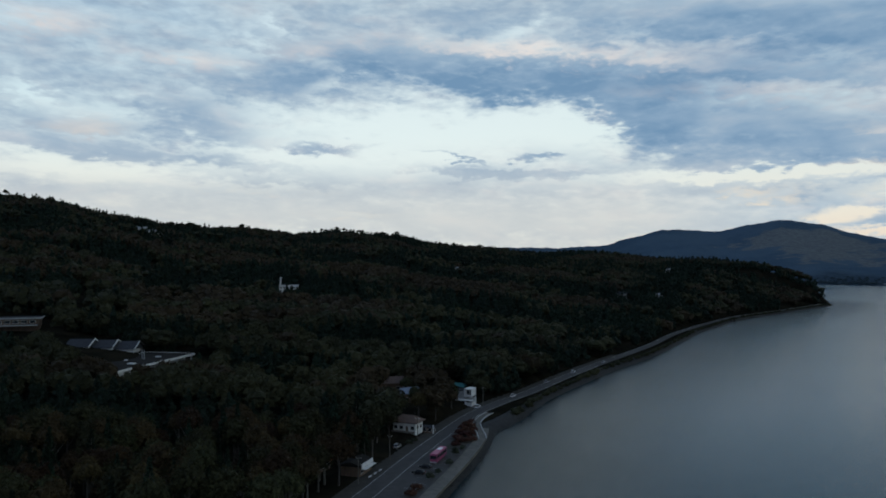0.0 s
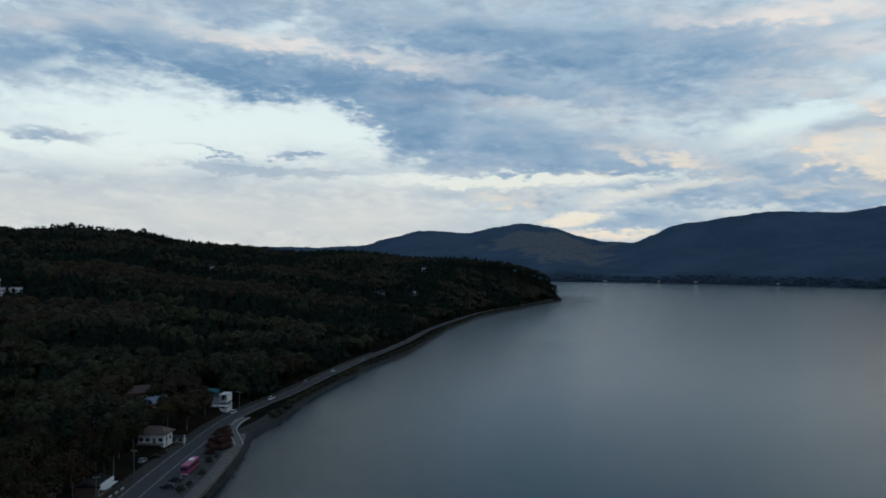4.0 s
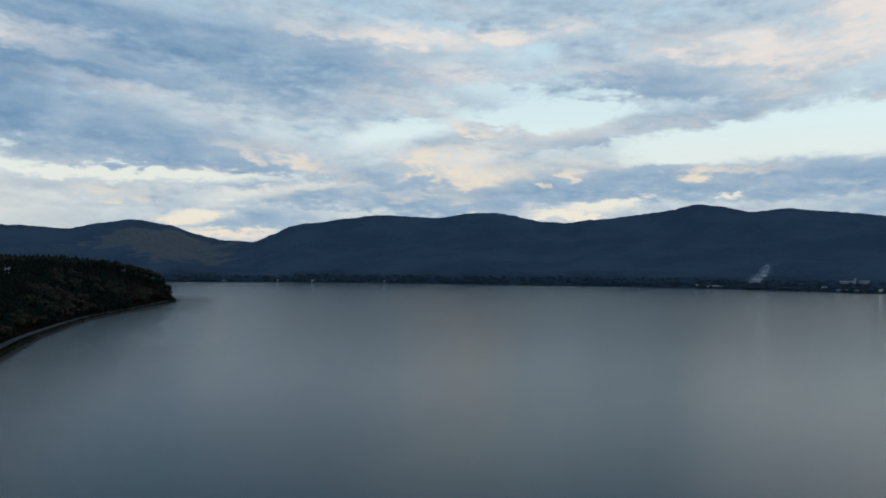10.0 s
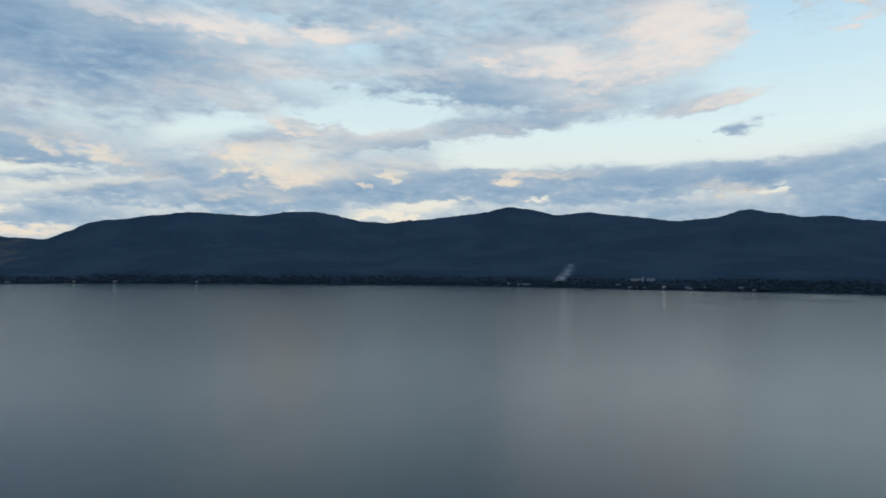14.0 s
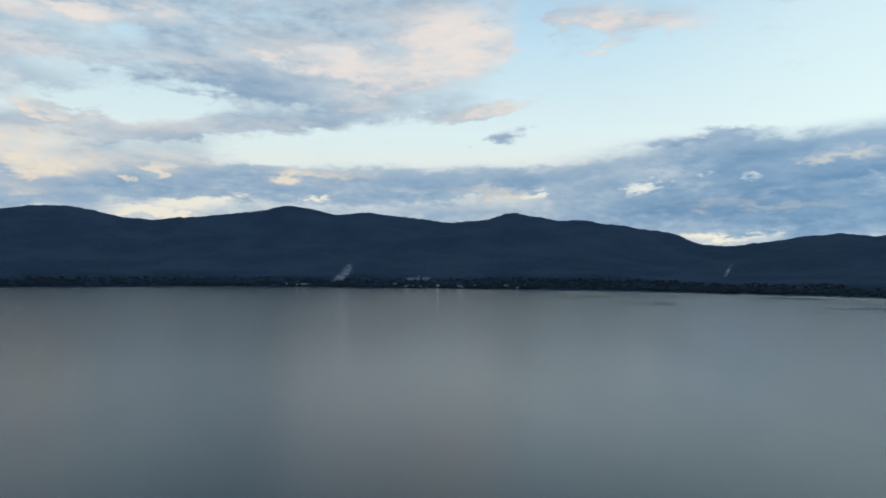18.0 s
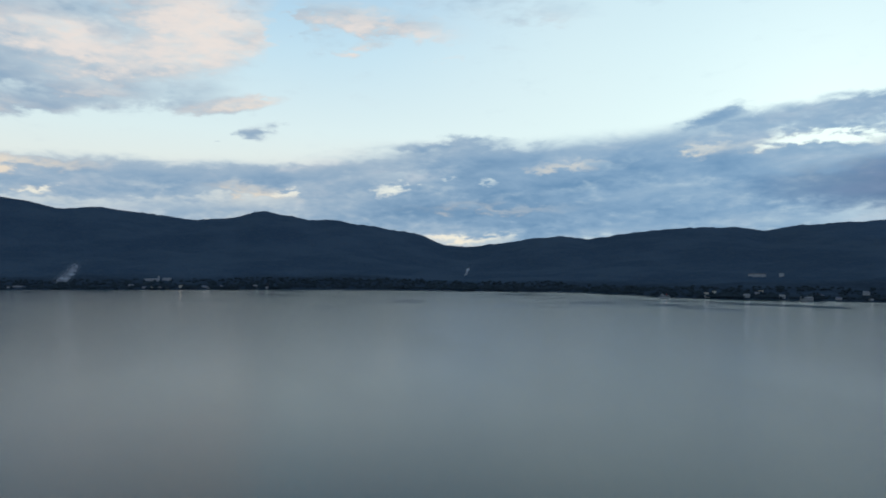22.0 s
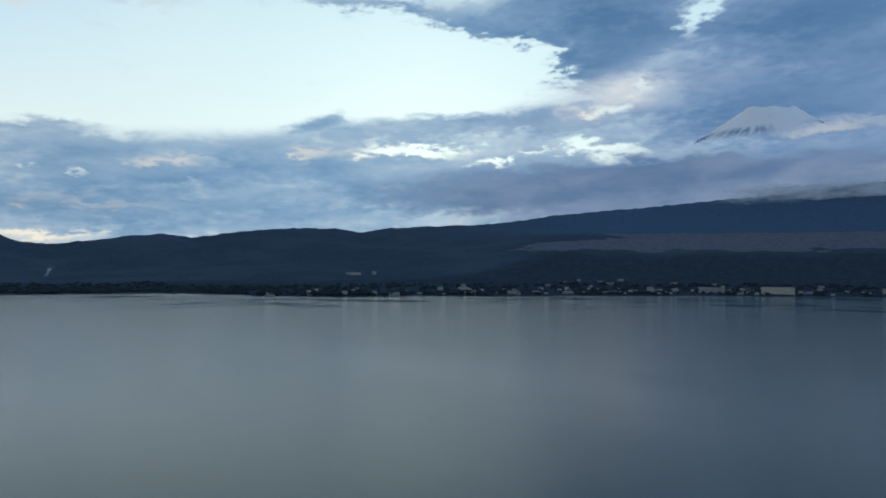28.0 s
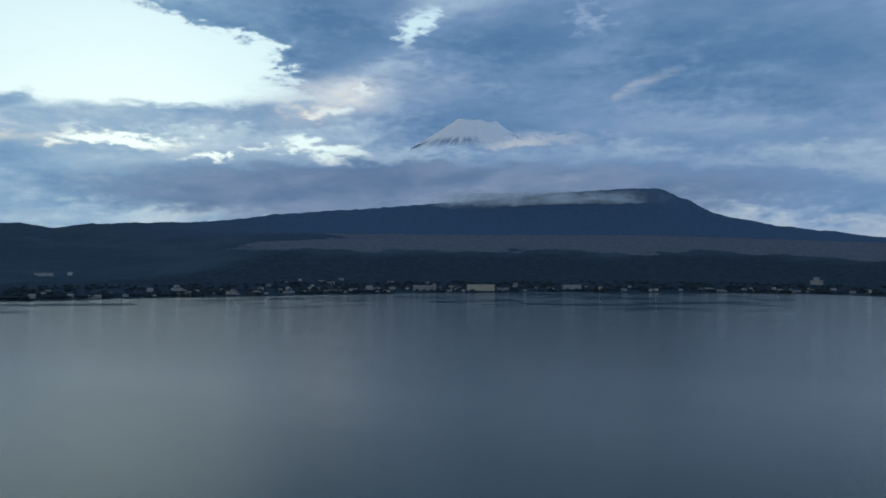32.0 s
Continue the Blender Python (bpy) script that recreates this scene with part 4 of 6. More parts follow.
def far_woods():
    """Trees along the far shore, small and many."""
    rng = np.random.RandomState(31)
    n = 8000
    az, d = np.radians(rng.uniform(27, 188, n)), 6 + 260 * rng.uniform(0, 1, n) ** 1.5
    rs = np.interp(np.degrees(az), *np.array([(math.degrees(math.atan2(px, py)) % 360, math.hypot(px, py)) for px, py in FAR_SHORE[:-2]]).T)
    x, y = np.sin(az) * (rs + d), np.cos(az) * (rs + d)
    s = shore_distance(x, y)
    gaps = waves(x, y, 77, ((240, 1.0), (80, 0.7)))
    town = np.clip((np.degrees(az) - 122) / 8, 0, 1) * np.clip((260 - s) / 200, 0, 1)
    keep = (s > 8) & (rng.uniform(-1.2, 1.6, n) > gaps * 0.5 + town * 0.8)
    for cx, cy, cr in FAR_CLEAR:
        keep &= np.hypot(x - cx, y - cy) > cr
    x, y = x[keep], y[keep]
    z = land_height(x, y)[0]
    tall = rng.uniform(2.0, 3.6, len(x))
    joined_crowns("shore_woods", rng, x, y, z + tall * 0.8, SHORE_HAZED, "dark woods along the far shore", rng.uniform(4.0, 7.5, len(x)), tall, False, 4, 1, 0.3, False)


FAR_CLEAR = []
FAR_CLEAR += [(680, -1580, 45), (802, -1510, 30), (906, -1436, 18), (505, -1750, 34), (-47, -2101, 24), (1757, -1204, 30), (2146, 438, 40)]
far_woods()


# ================= small builders =================
def box(bm, x, y, z, sx, sy, sz, turn=0.0, bevel=0.0):
    """A block standing on z, with its middle at x, y."""
    got = bmesh.ops.create_cube(bm, size=1.0)["verts"]
    bmesh.ops.scale(bm, vec=(sx, sy, sz), verts=got)
    if bevel:
        edges = list({e for v in got for e in v.link_edges})
        got = list({v for f in bmesh.ops.bevel(bm, geom=edges, offset=bevel, segments=2, affect="EDGES")["faces"] for v in f.verts} | {v for v in got if v.is_valid})
    bmesh.ops.transform(bm, matrix=pose(x, y, z + sz / 2, 0, 0, turn), verts=got)
    return bm


def blocks(*rows, bevel=0.0):
    bm = bmesh.new()
    for r in rows:
        box(bm, *r, bevel=bevel)
    return bm


def rod(bm, a, b, r0, r1, sides=7):
    a, b = Vector(a), Vector(b)
    m = Matrix.Translation((a + b) / 2) @ (b - a).to_track_quat("Z", "Y").to_matrix().to_4x4()
    bmesh.ops.create_cone(bm, cap_ends=True, segments=sides, radius1=r0, radius2=r1, depth=(b - a).length, matrix=m)
    return bm


def rods(*rows):
    bm = bmesh.new()
    for r in rows:
        rod(bm, *r)
    return bm


def roof_mesh(w, d, h, z, eaves, hip, thick=0.22):
    """A pitched roof with its ridge along x: two slopes and gables, or hipped ends; with thickness."""
    bm = bmesh.new()
    hw, hd = w / 2 + eaves, d / 2 + eaves
    cut = min(hip, hw * 0.98)
    low = [bm.verts.new(p) for p in ((-hw, -hd, z), (hw, -hd, z), (hw, hd, z), (-hw, hd, z))]
    top = [bm.verts.new(p) for p in ((-hw, -hd, z + thick), (hw, -hd, z + thick), (hw, hd, z + thick), (-hw, hd, z + thick))]
    a, b = bm.verts.new((-hw + cut, 0, z + h + thick)), bm.verts.new((hw - cut, 0, z + h + thick))
    bm.faces.new(low[::-1])
    for i in range(4):
        bm.faces.new((low[i], low[(i + 1) % 4], top[(i + 1) % 4], top[i]))
    for f in ((top[0], top[1], b, a), (top[2], top[3], a, b), (top[1], top[2], b), (top[3], top[0], a)):
        bm.faces.new(f)
    return bm


def thing(name, m, label, category, group=""):
    ob = new(name)
    ob.matrix_world = m
    ob.empty_display_size = 0.5
    return tagged(ob, label, category, group)


def ribbon(pts, section):
    """A cross-section (metres to the left of the line, height) swept along a line on the plan."""
    pts = [Vector(p) for p in pts]
    verts, faces, k = [], [], len(section)
    for i, p in enumerate(pts):
        d = (pts[min(i + 1, len(pts) - 1)] - pts[max(i - 1, 0)]).normalized()
        n = Vector((-d.y, d.x))
        verts += [(p.x + n.x * o, p.y + n.y * o, z) for o, z in section]
        if i:
            faces += [((i - 1) * k + j, i * k + j, i * k + j + 1, (i - 1) * k + j + 1) for j in range(k - 1)]
    return verts, faces


WHITE_WALL = material("white_render", (0.66, 0.66, 0.64), (0.52, 0.52, 0.50), 0.5, 0.8)
# white for the far shore, set darker than the near render
FAR_WHITE = material("far_white_render", (0.40, 0.41, 0.41), (0.28, 0.29, 0.29), 0.2, 0.85)
CREAM_WALL = material("cream_render", (0.58, 0.53, 0.43), (0.46, 0.42, 0.34), 0.3, 0.8)
GREY_WALL = material("grey_render", (0.34, 0.34, 0.34), (0.25, 0.25, 0.25), 0.5, 0.85)
TIMBER = material("brown_timber", (0.16, 0.11, 0.075), (0.09, 0.06, 0.045), 1.2, 0.8, stretch=(1, 1, 0.2))
SLATE = material("grey_roof", (0.045, 0.048, 0.055), (0.03, 0.032, 0.036), 0.8, 0.85, bump=0.02, spec=0.12)
PALE_ROOF = material("pale_metal_roof", (0.24, 0.25, 0.26), (0.16, 0.17, 0.18), 0.6, 0.5)
BROWN_ROOF = material("brown_roof", (0.13, 0.085, 0.065), (0.08, 0.055, 0.045), 0.8, 0.75, bump=0.02)
TEAL_ROOF = material("teal_roof", (0.07, 0.24, 0.23), (0.05, 0.18, 0.17), 0.7, 0.5)
BLUE_ROOF = material("blue_grey_roof", (0.17, 0.20, 0.25), (0.11, 0.13, 0.17), 0.7, 0.6)
FLAT_ROOF = material("flat_roof_felt", (0.026, 0.024, 0.021), (0.015, 0.014, 0.013), 0.3, 0.95, spec=0.08)
GLASS = material("window_glass", (0.03, 0.035, 0.04), (0.02, 0.024, 0.028), 1.0, 0.12, spec=0.6)
FRAME = material("window_frame_paint", (0.66, 0.66, 0.64), (0.55, 0.55, 0.53), 2.0, 0.6)
STEEL = material("galvanised_steel", (0.42, 0.43, 0.44), (0.3, 0.31, 0.32), 1.5, 0.45, metal=0.7)
RUBBER = material("tyre_rubber", (0.03, 0.03, 0.03), (0.018, 0.018, 0.018), 3.0, 0.85)
PINK = material("pink_bus_paint", (0.27, 0.04, 0.11), (0.2, 0.03, 0.085), 0.6, 0.4, spec=0.5)
PINK_ROOF = material("pale_pink_paint", (0.42, 0.12, 0.2), (0.33, 0.09, 0.16), 0.6, 0.5)
CAR_WHITE = material("white_car_paint", (0.78, 0.78, 0.78), (0.68, 0.68, 0.68), 1.0, 0.3, spec=0.5)
CAR_BLACK = material("black_car_paint", (0.02, 0.02, 0.023), (0.012, 0.012, 0.014), 1.0, 0.5, spec=0.2)
CAR_SILVER = material("silver_car_paint", (0.5, 0.51, 0.53), (0.4, 0.41, 0.43), 1.0, 0.3, metal=0.5)
RED_SHRUB = material("red_shrub_leaves", (0.062, 0.024, 0.016), (0.036, 0.016, 0.012), 0.6, 0.85, vary=0.6, spec=0.15)
GREEN_SHRUB = material("green_shrub_leaves", (0.045, 0.055, 0.03), (0.025, 0.03, 0.02), 0.6, 0.85, vary=0.6, spec=0.15)
SIGN_RED = material("red_canopy", (0.35, 0.06, 0.05), (0.26, 0.045, 0.04), 0.7, 0.6)


def lamp_glow(name, colour, strength):
    m = bpy.data.materials.new(name)
    m.use_nodes = True
    s = m.node_tree.nodes["Principled BSDF"]
    s.inputs["Emission Color"].default_value, s.inputs["Emission Strength"].default_value = (*colour, 1), strength
    return m


LIT = lamp_glow("lit_lamp", (1.0, 0.93, 0.8), 6.0)

# ================= shore road, parking, embankment =================
ROAD_LINE = eased(ROAD_PLAN)


def setting(name, verts, faces, mat, label, category, smooth_=False):
    return tagged(mesh_part(name, verts, faces, mat, smooth=smooth_), label, category, kind="structure")


setting("road", *ribbon(ROAD_LINE, ((3.4, 2.6), (3.4, 3.14), (0, 3.18), (-3.4, 3.14), (-3.4, 2.6))), ASPHALT, "worn grey asphalt road along the lake shore", "road")
for k, off in enumerate((2.85, -2.85)):
    setting("road_edge_line", *ribbon(ROAD_LINE[:110 if k else None], ((off + 0.09, 3.165), (off - 0.09, 3.165))), PAINT, "white painted edge line on the road", "road line")
LOT_EDGE = eased([(-34.5, 105), (-15.5, 165), (-4.0, 205), (5.6, 237), (12.2, 262), (15.6, 279), (16.8, 290)])
lot_v, lot_f = [], []
inner = [p for p in ROAD_LINE if 100 < p.y < 312]
for k in range(40):
    t = k / 39
    a, b = inner[int(t * (len(inner) - 1))], LOT_EDGE[int(t * (len(LOT_EDGE) - 1))]
    lot_v += [(a.x + 3.1, a.y - 1, 3.09), (b.x, b.y, 3.09)]
    if k:
        lot_f.append((2 * k - 2, 2 * k - 1, 2 * k + 1, 2 * k))
setting("parking", lot_v, lot_f, ASPHALT, "grey asphalt parking strip between road and lake", "parking")
setting("lakeside_path", *ribbon(LOT_EDGE, ((2.4, 3.0), (2.4, 3.2), (-1.9, 3.2), (-1.9, 2.2))), CONCRETE, "pale concrete path along the top of the bank", "path")
S_PATH = eased([(15.2, 272), (15.1, 279), (14.4, 289), (14.3, 299), (16.2, 308), (18.4, 314.2), (21.0, 319.0)], 1.5)
setting("curved_path", *ribbon(S_PATH, ((1.5, 3.0), (1.5, 3.23), (-1.5, 3.23), (-1.5, 3.0))), CONCRETE, "curved grey path leading to the shore", "path")
for off in (1.5, -1.5):
    setting("kerb", *ribbon(S_PATH, ((off + 0.16, 3.0), (off + 0.16, 3.42), (off - 0.16, 3.42), (off - 0.16, 3.0))), PAINT, "white raised kerb of the curved path", "kerb")
BANK = eased([(-56, 0), (-27.6, 110), (1.5, 213.3), (7.9, 234.9), (12.2, 249.4), (16.3, 264.2), (19.8, 282.6), (23.0, 296.3), (27.6, 303.4), (34.8, 318), (40, 330)])
setting("bank", *ribbon(BANK, ((7.0, 3.03), (4.2, 3.0), (2.0, 1.6), (0.2, 0.15), (-2.2, -1.6))), ROCK, "dark stone bank sloping down into the lake", "bank")
setting("verge", *ribbon(ROAD_LINE[:120], ((9.5, 2.4), (8.5, 3.1), (3.3, 3.11))), SOIL, "dry brown verge beside the road", "verge")
WALL_LINE = [p for p in eased([(34.2, 318.4), (44.7, 341.5), (54.1, 363.5), (65.2, 384.5), (88.2, 424.5), (112.7, 466.5), (150.2, 522), (199.2, 608), (255.2, 712.5), (314.2, 803.5), (373.2, 889), (486.5, 1012.4), (637.6, 1175.6)])]
setting("sea_wall", *ribbon(WALL_LINE, ((4.2, 2.9), (4.2, 3.4), (3.9, 3.4), (3.7, 2.7), (1.2, 0.9), (-1.0, -1.5))), ROCK, "dark weathered stone wall between road and lake", "wall")


def loose_stones():
    rng = np.random.RandomState(5)
    verts, faces = [], []
    for p in BANK:
        if p.y < 120:
            continue
        for _ in range(9):
            o, w = rng.uniform(-0.8, 3.8), rng.uniform(0.25, 0.6)
            base = np.array([p.x - o * 0.95 + rng.uniform(-1, 1), p.y + o * 0.3 + rng.uniform(-2, 2), max(0.0, o * 0.5)])
            k = len(verts)
            verts += (base + OCTA * w * rng.uniform(0.7, 1.3, (6, 1)) * (1, 1, 0.7)).tolist()
            faces += (OCTA_FACES + k).tolist()
    tagged(mesh_part("bank_stones", verts, faces, ROCK), "loose dark boulders heaped along the bank", "stones", kind="stuff")


loose_stones()


def shore_scrub():
    rng = np.random.RandomState(15)
    pts = [p for p in WALL_LINE for _ in range(3)]
    keep = rng.uniform(0, 1, len(pts)) < 0.5
    x = np.array([p.x for p in pts])[keep] + rng.uniform(-2.5, 0.0, keep.sum()) - 1.5
    y = np.array([p.y for p in pts])[keep] + rng.uniform(-2, 2, keep.sum()) + 0.8
    tall = rng.uniform(0.7, 1.9, keep.sum())
    joined_crowns("shore_scrub", rng, x, y, 2.3 + tall * 0.5, FAR_OLIVE, "dark scrub growing on the stone bank", rng.uniform(0.9, 2.0, keep.sum()), tall, False, 5, 26, 0.22)


shore_scrub()
for k in range(7):
    y = 214 + k * 5.2
    x = -14.5 + (y - 214) * 0.32
    setting("bay_line", *ribbon([(x + 3.2, y - 0.9), (x + 8.0, y - 2.3)], ((0.06, 3.105), (-0.06, 3.105))), PAINT, "white line of a parking bay", "road line")


# ================= vehicles =================
def wheel_set(owner, places, r, w):
    for x, y in places:
        bm = rods(((x - w / 2, y, r), (x + w / 2, y, r), r, r, 16))
        wh = part("wheel", bm, RUBBER, owner)
        part("rim", rods(((x - w / 2 - 0.02, y, r), (x + w / 2 + 0.02, y, r), r * 0.55, r * 0.55, 10)), STEEL, wh, "steel rim")


def bus():
    b = thing("bus", pose(-1.4, 243.8, 3.10, 0, 0, -17.5), "pink coach with pale roof parked beside the road", "bus")
    part("body", blocks((0, 0, 0.35, 2.5, 11.2, 2.65), bevel=0.12), PINK, b)
    part("roof", blocks((0, 0, 3.0, 2.4, 11.0, 0.22), bevel=0.08), PINK_ROOF, b, "pale pink roof")
    part("roof_unit", blocks((0, 1.5, 3.22, 1.5, 2.4, 0.25), bevel=0.05), CAR_WHITE, b, "white air-conditioning unit")
    for s in (-1.262, 1.262):
        for i in range(6):
            part("window", blocks((s, -4.4 + i * 1.72, 1.65, 0.03, 1.55, 1.0)), GLASS, b, "dark side window")
    part("rear_window", blocks((0, -5.61, 1.6, 2.1, 0.03, 1.05)), GLASS, b)
    part("windscreen", blocks((0, 5.61, 1.3, 2.3, 0.03, 1.5)), GLASS, b)
    part("bumper", blocks((0, -5.66, 0.35, 2.4, 0.16, 0.4)), GREY_WALL, b)
    for s in (-0.95, 0.95):
        part("tail_light", blocks((s, -5.62, 0.95, 0.22, 0.05, 0.35)), SIGN_RED, b)
    wheel_set(b, ((-1.1, -3.4), (1.1, -3.4), (-1.1, 3.5), (1.1, 3.5)), 0.5, 0.3)


def car(x, y, turn, paint, label):
    c = thing("car", pose(x, y, 3.13, 0, 0, turn), label, "car")
    part("body", blocks((0, 0, 0.28, 1.68, 4.1, 0.62), bevel=0.12), paint, c)
    bm = bmesh.new()
    low = [bm.verts.new(p) for p in ((-0.78, -1.9, 0.88), (0.78, -1.9, 0.88), (0.78, 1.05, 0.88), (-0.78, 1.05, 0.88))]
    top = [bm.verts.new(p) for p in ((-0.64, -1.6, 1.5), (0.64, -1.6, 1.5), (0.64, 0.35, 1.5), (-0.64, 0.35, 1.5))]
    bm.faces.new(top)
    for i in range(4):
        bm.faces.new((low[i], low[(i + 1) % 4], top[(i + 1) % 4], top[i]))
    cab = part("cabin", bm, GLASS, c, "dark tinted windows")
    part("roof", blocks((0, -0.62, 1.49, 1.3, 1.98, 0.07), bevel=0.02), paint, cab)
    for s in (-0.6, 0.6):
        part("headlight", blocks((s, 2.04, 0.6, 0.34, 0.06, 0.16)), FRAME, c)
        part("tail_light", blocks((s, -2.04, 0.62, 0.3, 0.06, 0.18)), SIGN_RED, c)
    wheel_set(c, ((-0.78, -1.28), (0.78, -1.28), (-0.78, 1.28), (0.78, 1.28)), 0.32, 0.2)


bus()
for row in ((16.0, 330.5, -24, CAR_WHITE, "small white car driving on the shore road"), (35.0, 357.5, -32, CAR_WHITE, "white car following on the shore road"),
            (58.0, 400, -28, CAR_SILVER, "silver car on the shore road beside the lake"), (79.5, 436, -30, CAR_WHITE, "white car on the shore road far along the lake"),
            (108, 481, -31, CAR_SILVER, "pale car on the road by the far trees"), (-7.6, 227.0, 72, CAR_BLACK, "black car parked across a bay"),
            (-5.6, 233.5, 72, CAR_BLACK, "black car parked next to the shrubs"), (-16.5, 259, -18, CAR_SILVER, "silver car parked in front of the cabin")):
    car(*row)
row_boat = thing("boat", pose(27.5, 322.5, 2.0, 0, 6, -60), "white rowing boat drawn up on the stone bank", "boat")
bm = bmesh.new()
ring = []
for k in range(13):
    t = k / 12 * 2 - 1
    wv = 0.75 * math.sqrt(max(0.02, 1 - t * t))
    ring.append([bm.verts.new((-wv, t * 2.3, 0.75)), bm.verts.new((-wv * 0.55, t * 2.15, 0.1)), bm.verts.new((wv * 0.55, t * 2.15, 0.1)), bm.verts.new((wv, t * 2.3, 0.75))])
for a, b in zip(ring, ring[1:]):
    for j in range(3):
        bm.faces.new((a[j], b[j], b[j + 1], a[j + 1]))
hull = part("hull", bm, CAR_WHITE, row_boat)
for t in (-1.0, 0.3):
    part("thwart", blocks((0, t, 0.5, 1.3, 0.28, 0.05)), TIMBER, row_boat, "brown wooden seat")


# ================= houses near the road =================
def window(owner, x, y, z, w, h, face):
    """A framed window on a wall that looks along -y ("s"), +x ("e"), +y ("n") or -x ("w")."""
    flat = face in "sn"
    o = -1 if face in "sw" else 1
    size = (w + 0.24, 0.14, h + 0.24) if flat else (0.14, w + 0.24, h + 0.24)
    fr = part("window_frame", blocks((x, y, z - 0.12, *size)), FRAME, owner)
    size = (w, 0.10, h) if flat else (0.10, w, h)
    part("pane", blocks((x + (0 if flat else o * 0.04), y + (o * 0.04 if flat else 0), z, *size)), GLASS, fr, "dark window glass")


def house(x, y, turn, w, d, h, rise, wall, roof, label, hip=0.0, eaves=0.6, cols=3, floors=1, name="house", group="", z=None, sink=1.6, category="house"):
    z = ground_at(x, y) if z is None else z
    ob = thing(name, pose(x, y, z, 0, 0, turn), label, category, group)
    bm = blocks((0, 0, -sink, w, d, h + sink))
    if not hip and rise > 0.3:
        for s in (-1, 1):
            g = [bm.verts.new(p) for p in ((s * w / 2, -d / 2, h), (s * w / 2, d / 2, h), (s * w / 2, 0, h + rise * 0.9))]
            bm.faces.new(g)
    part("wall", bm, wall, ob)
    part("roof", roof_mesh(w, d, rise, h, eaves, hip), roof, ob)
    for f in range(floors):
        zz = 0.9 + f * 2.8
        for i in range(cols):
            xx = (i + 0.5) / cols * w - w / 2
            if f == 0 and i == cols // 2 and cols > 2:
                dr = part("door", blocks((xx, -d / 2 - 0.02, 0, 1.0, 0.1, 2.05)), TIMBER, ob, "brown door")
                part("door_handle", blocks((xx + 0.36, -d / 2 - 0.09, 1.0, 0.1, 0.06, 0.05)), STEEL, dr)
            else:
                window(ob, xx, -d / 2 - 0.02, zz, min(1.7, w / cols * 0.6), 1.25, "s")
        for k in range(2):
            window(ob, w / 2 + 0.02, (k - 0.5) * d * 0.45, zz, min(1.5, d * 0.25), 1.2, "e")
    return ob


cabin = house(-13.6, 280.8, -22, 9.5, 7.0, 3.4, 2.2, WHITE_WALL, BROWN_ROOF, "white cabin with a brown hipped roof beside the road", hip=3.2, cols=4, name="cabin", eaves=0.9)
part("veranda", blocks((0, -4.6, 0.0, 9.5, 2.0, 0.3)), CONCRETE, cabin)
kiosk = house(-5.6, 283.0, -20, 4.6, 2.8, 2.3, 0.5, TIMBER, SLATE, "low dark timber kiosk with white posts next to the cabin", cols=2, name="kiosk", eaves=0.4)
for px in (-2.6, 2.6):
    part("post", blocks((px, -1.7, -0.5, 0.32, 0.32, 4.0), bevel=0.04), WHITE_WALL, kiosk, "white square post")
modern = thing("modern_house", pose(11.4, 338.5, 3.2, 0, 0, -22), "white modern house with a deep framed upper room", "house")
part("ground_floor", blocks((-0.6, 0.4, -1.5, 8.2, 6.6, 4.4)), GREY_WALL, modern, "dark grey ground floor")
part("terrace_wall", blocks((2.4, -4.6, -1.5, 3.4, 0.3, 3.2), (4.0, -2.2, -1.5, 0.3, 4.6, 3.2)), WHITE_WALL, modern, "white terrace wall")
part("canopy", blocks((0.2, -3.9, 2.5, 8.4, 2.4, 0.32)), WHITE_WALL, modern, "white canopy")
part("frame", blocks((1.6, 0.2, 4.1, 3.6, 6.4, 0.35), (1.6, 0.2, 7.3, 3.8, 6.6, 0.35), (-0.05, 0.2, 4.45, 0.3, 6.4, 2.85), (3.25, 0.2, 4.45, 0.3, 6.4, 2.85)), WHITE_WALL, modern, "thick white frame of the upper room")
part("upper_wall", blocks((1.6, 1.4, 4.45, 3.0, 3.8, 2.85), (-2.6, 1.0, 2.9, 4.4, 5.0, 3.4)), GREY_WALL, modern)
part("upper_roof", blocks((-2.6, 1.0, 6.3, 4.8, 5.4, 0.3)), SLATE, modern, "dark flat roof")
for i in range(2):
    window(modern, 0.9 + i * 1.4, -0.52, 4.75, 1.1, 2.1, "s")
for i in range(3):
    window(modern, -3.2 + i * 2.4, -2.92, 0.4, 1.6, 1.7, "s")
part("chimney", blocks((5.2, -2.6, -1.0, 0.45, 0.45, 5.6)), WHITE_WALL, modern, "slender white pillar")
house(6.6, 369, -15, 9.5, 7.0, 3.6, 1.9, WHITE_WALL, TEAL_ROOF, "white house with a teal metal roof behind the modern one", cols=3, floors=1, eaves=0.8, z=2.6)
house(-26, 346, 18, 17, 8.5, 3.6, 2.6, TIMBER, BROWN_ROOF, "long brown timber lodge among the trees", cols=5, name="lodge")
house(-15.5, 326, 30, 8, 6.5, 3.8, 2.2, TIMBER, BLUE_ROOF, "brown house under a blue-grey roof below the lodge", cols=3)
shop = house(-27.5, 229, 72, 9.0, 6.5, 3.2, 1.2, TIMBER, FLAT_ROOF, "roadside shop with a broad white sign board", cols=3, name="shop")
part("sign_board", blocks((0, -3.75, 2.7, 8.6, 0.25, 1.25)), WHITE_WALL, shop, "blank white sign board")
part("awning", blocks((0, -4.4, 2.35, 8.2, 1.6, 0.12)), WHITE_WALL, shop, "white awning")
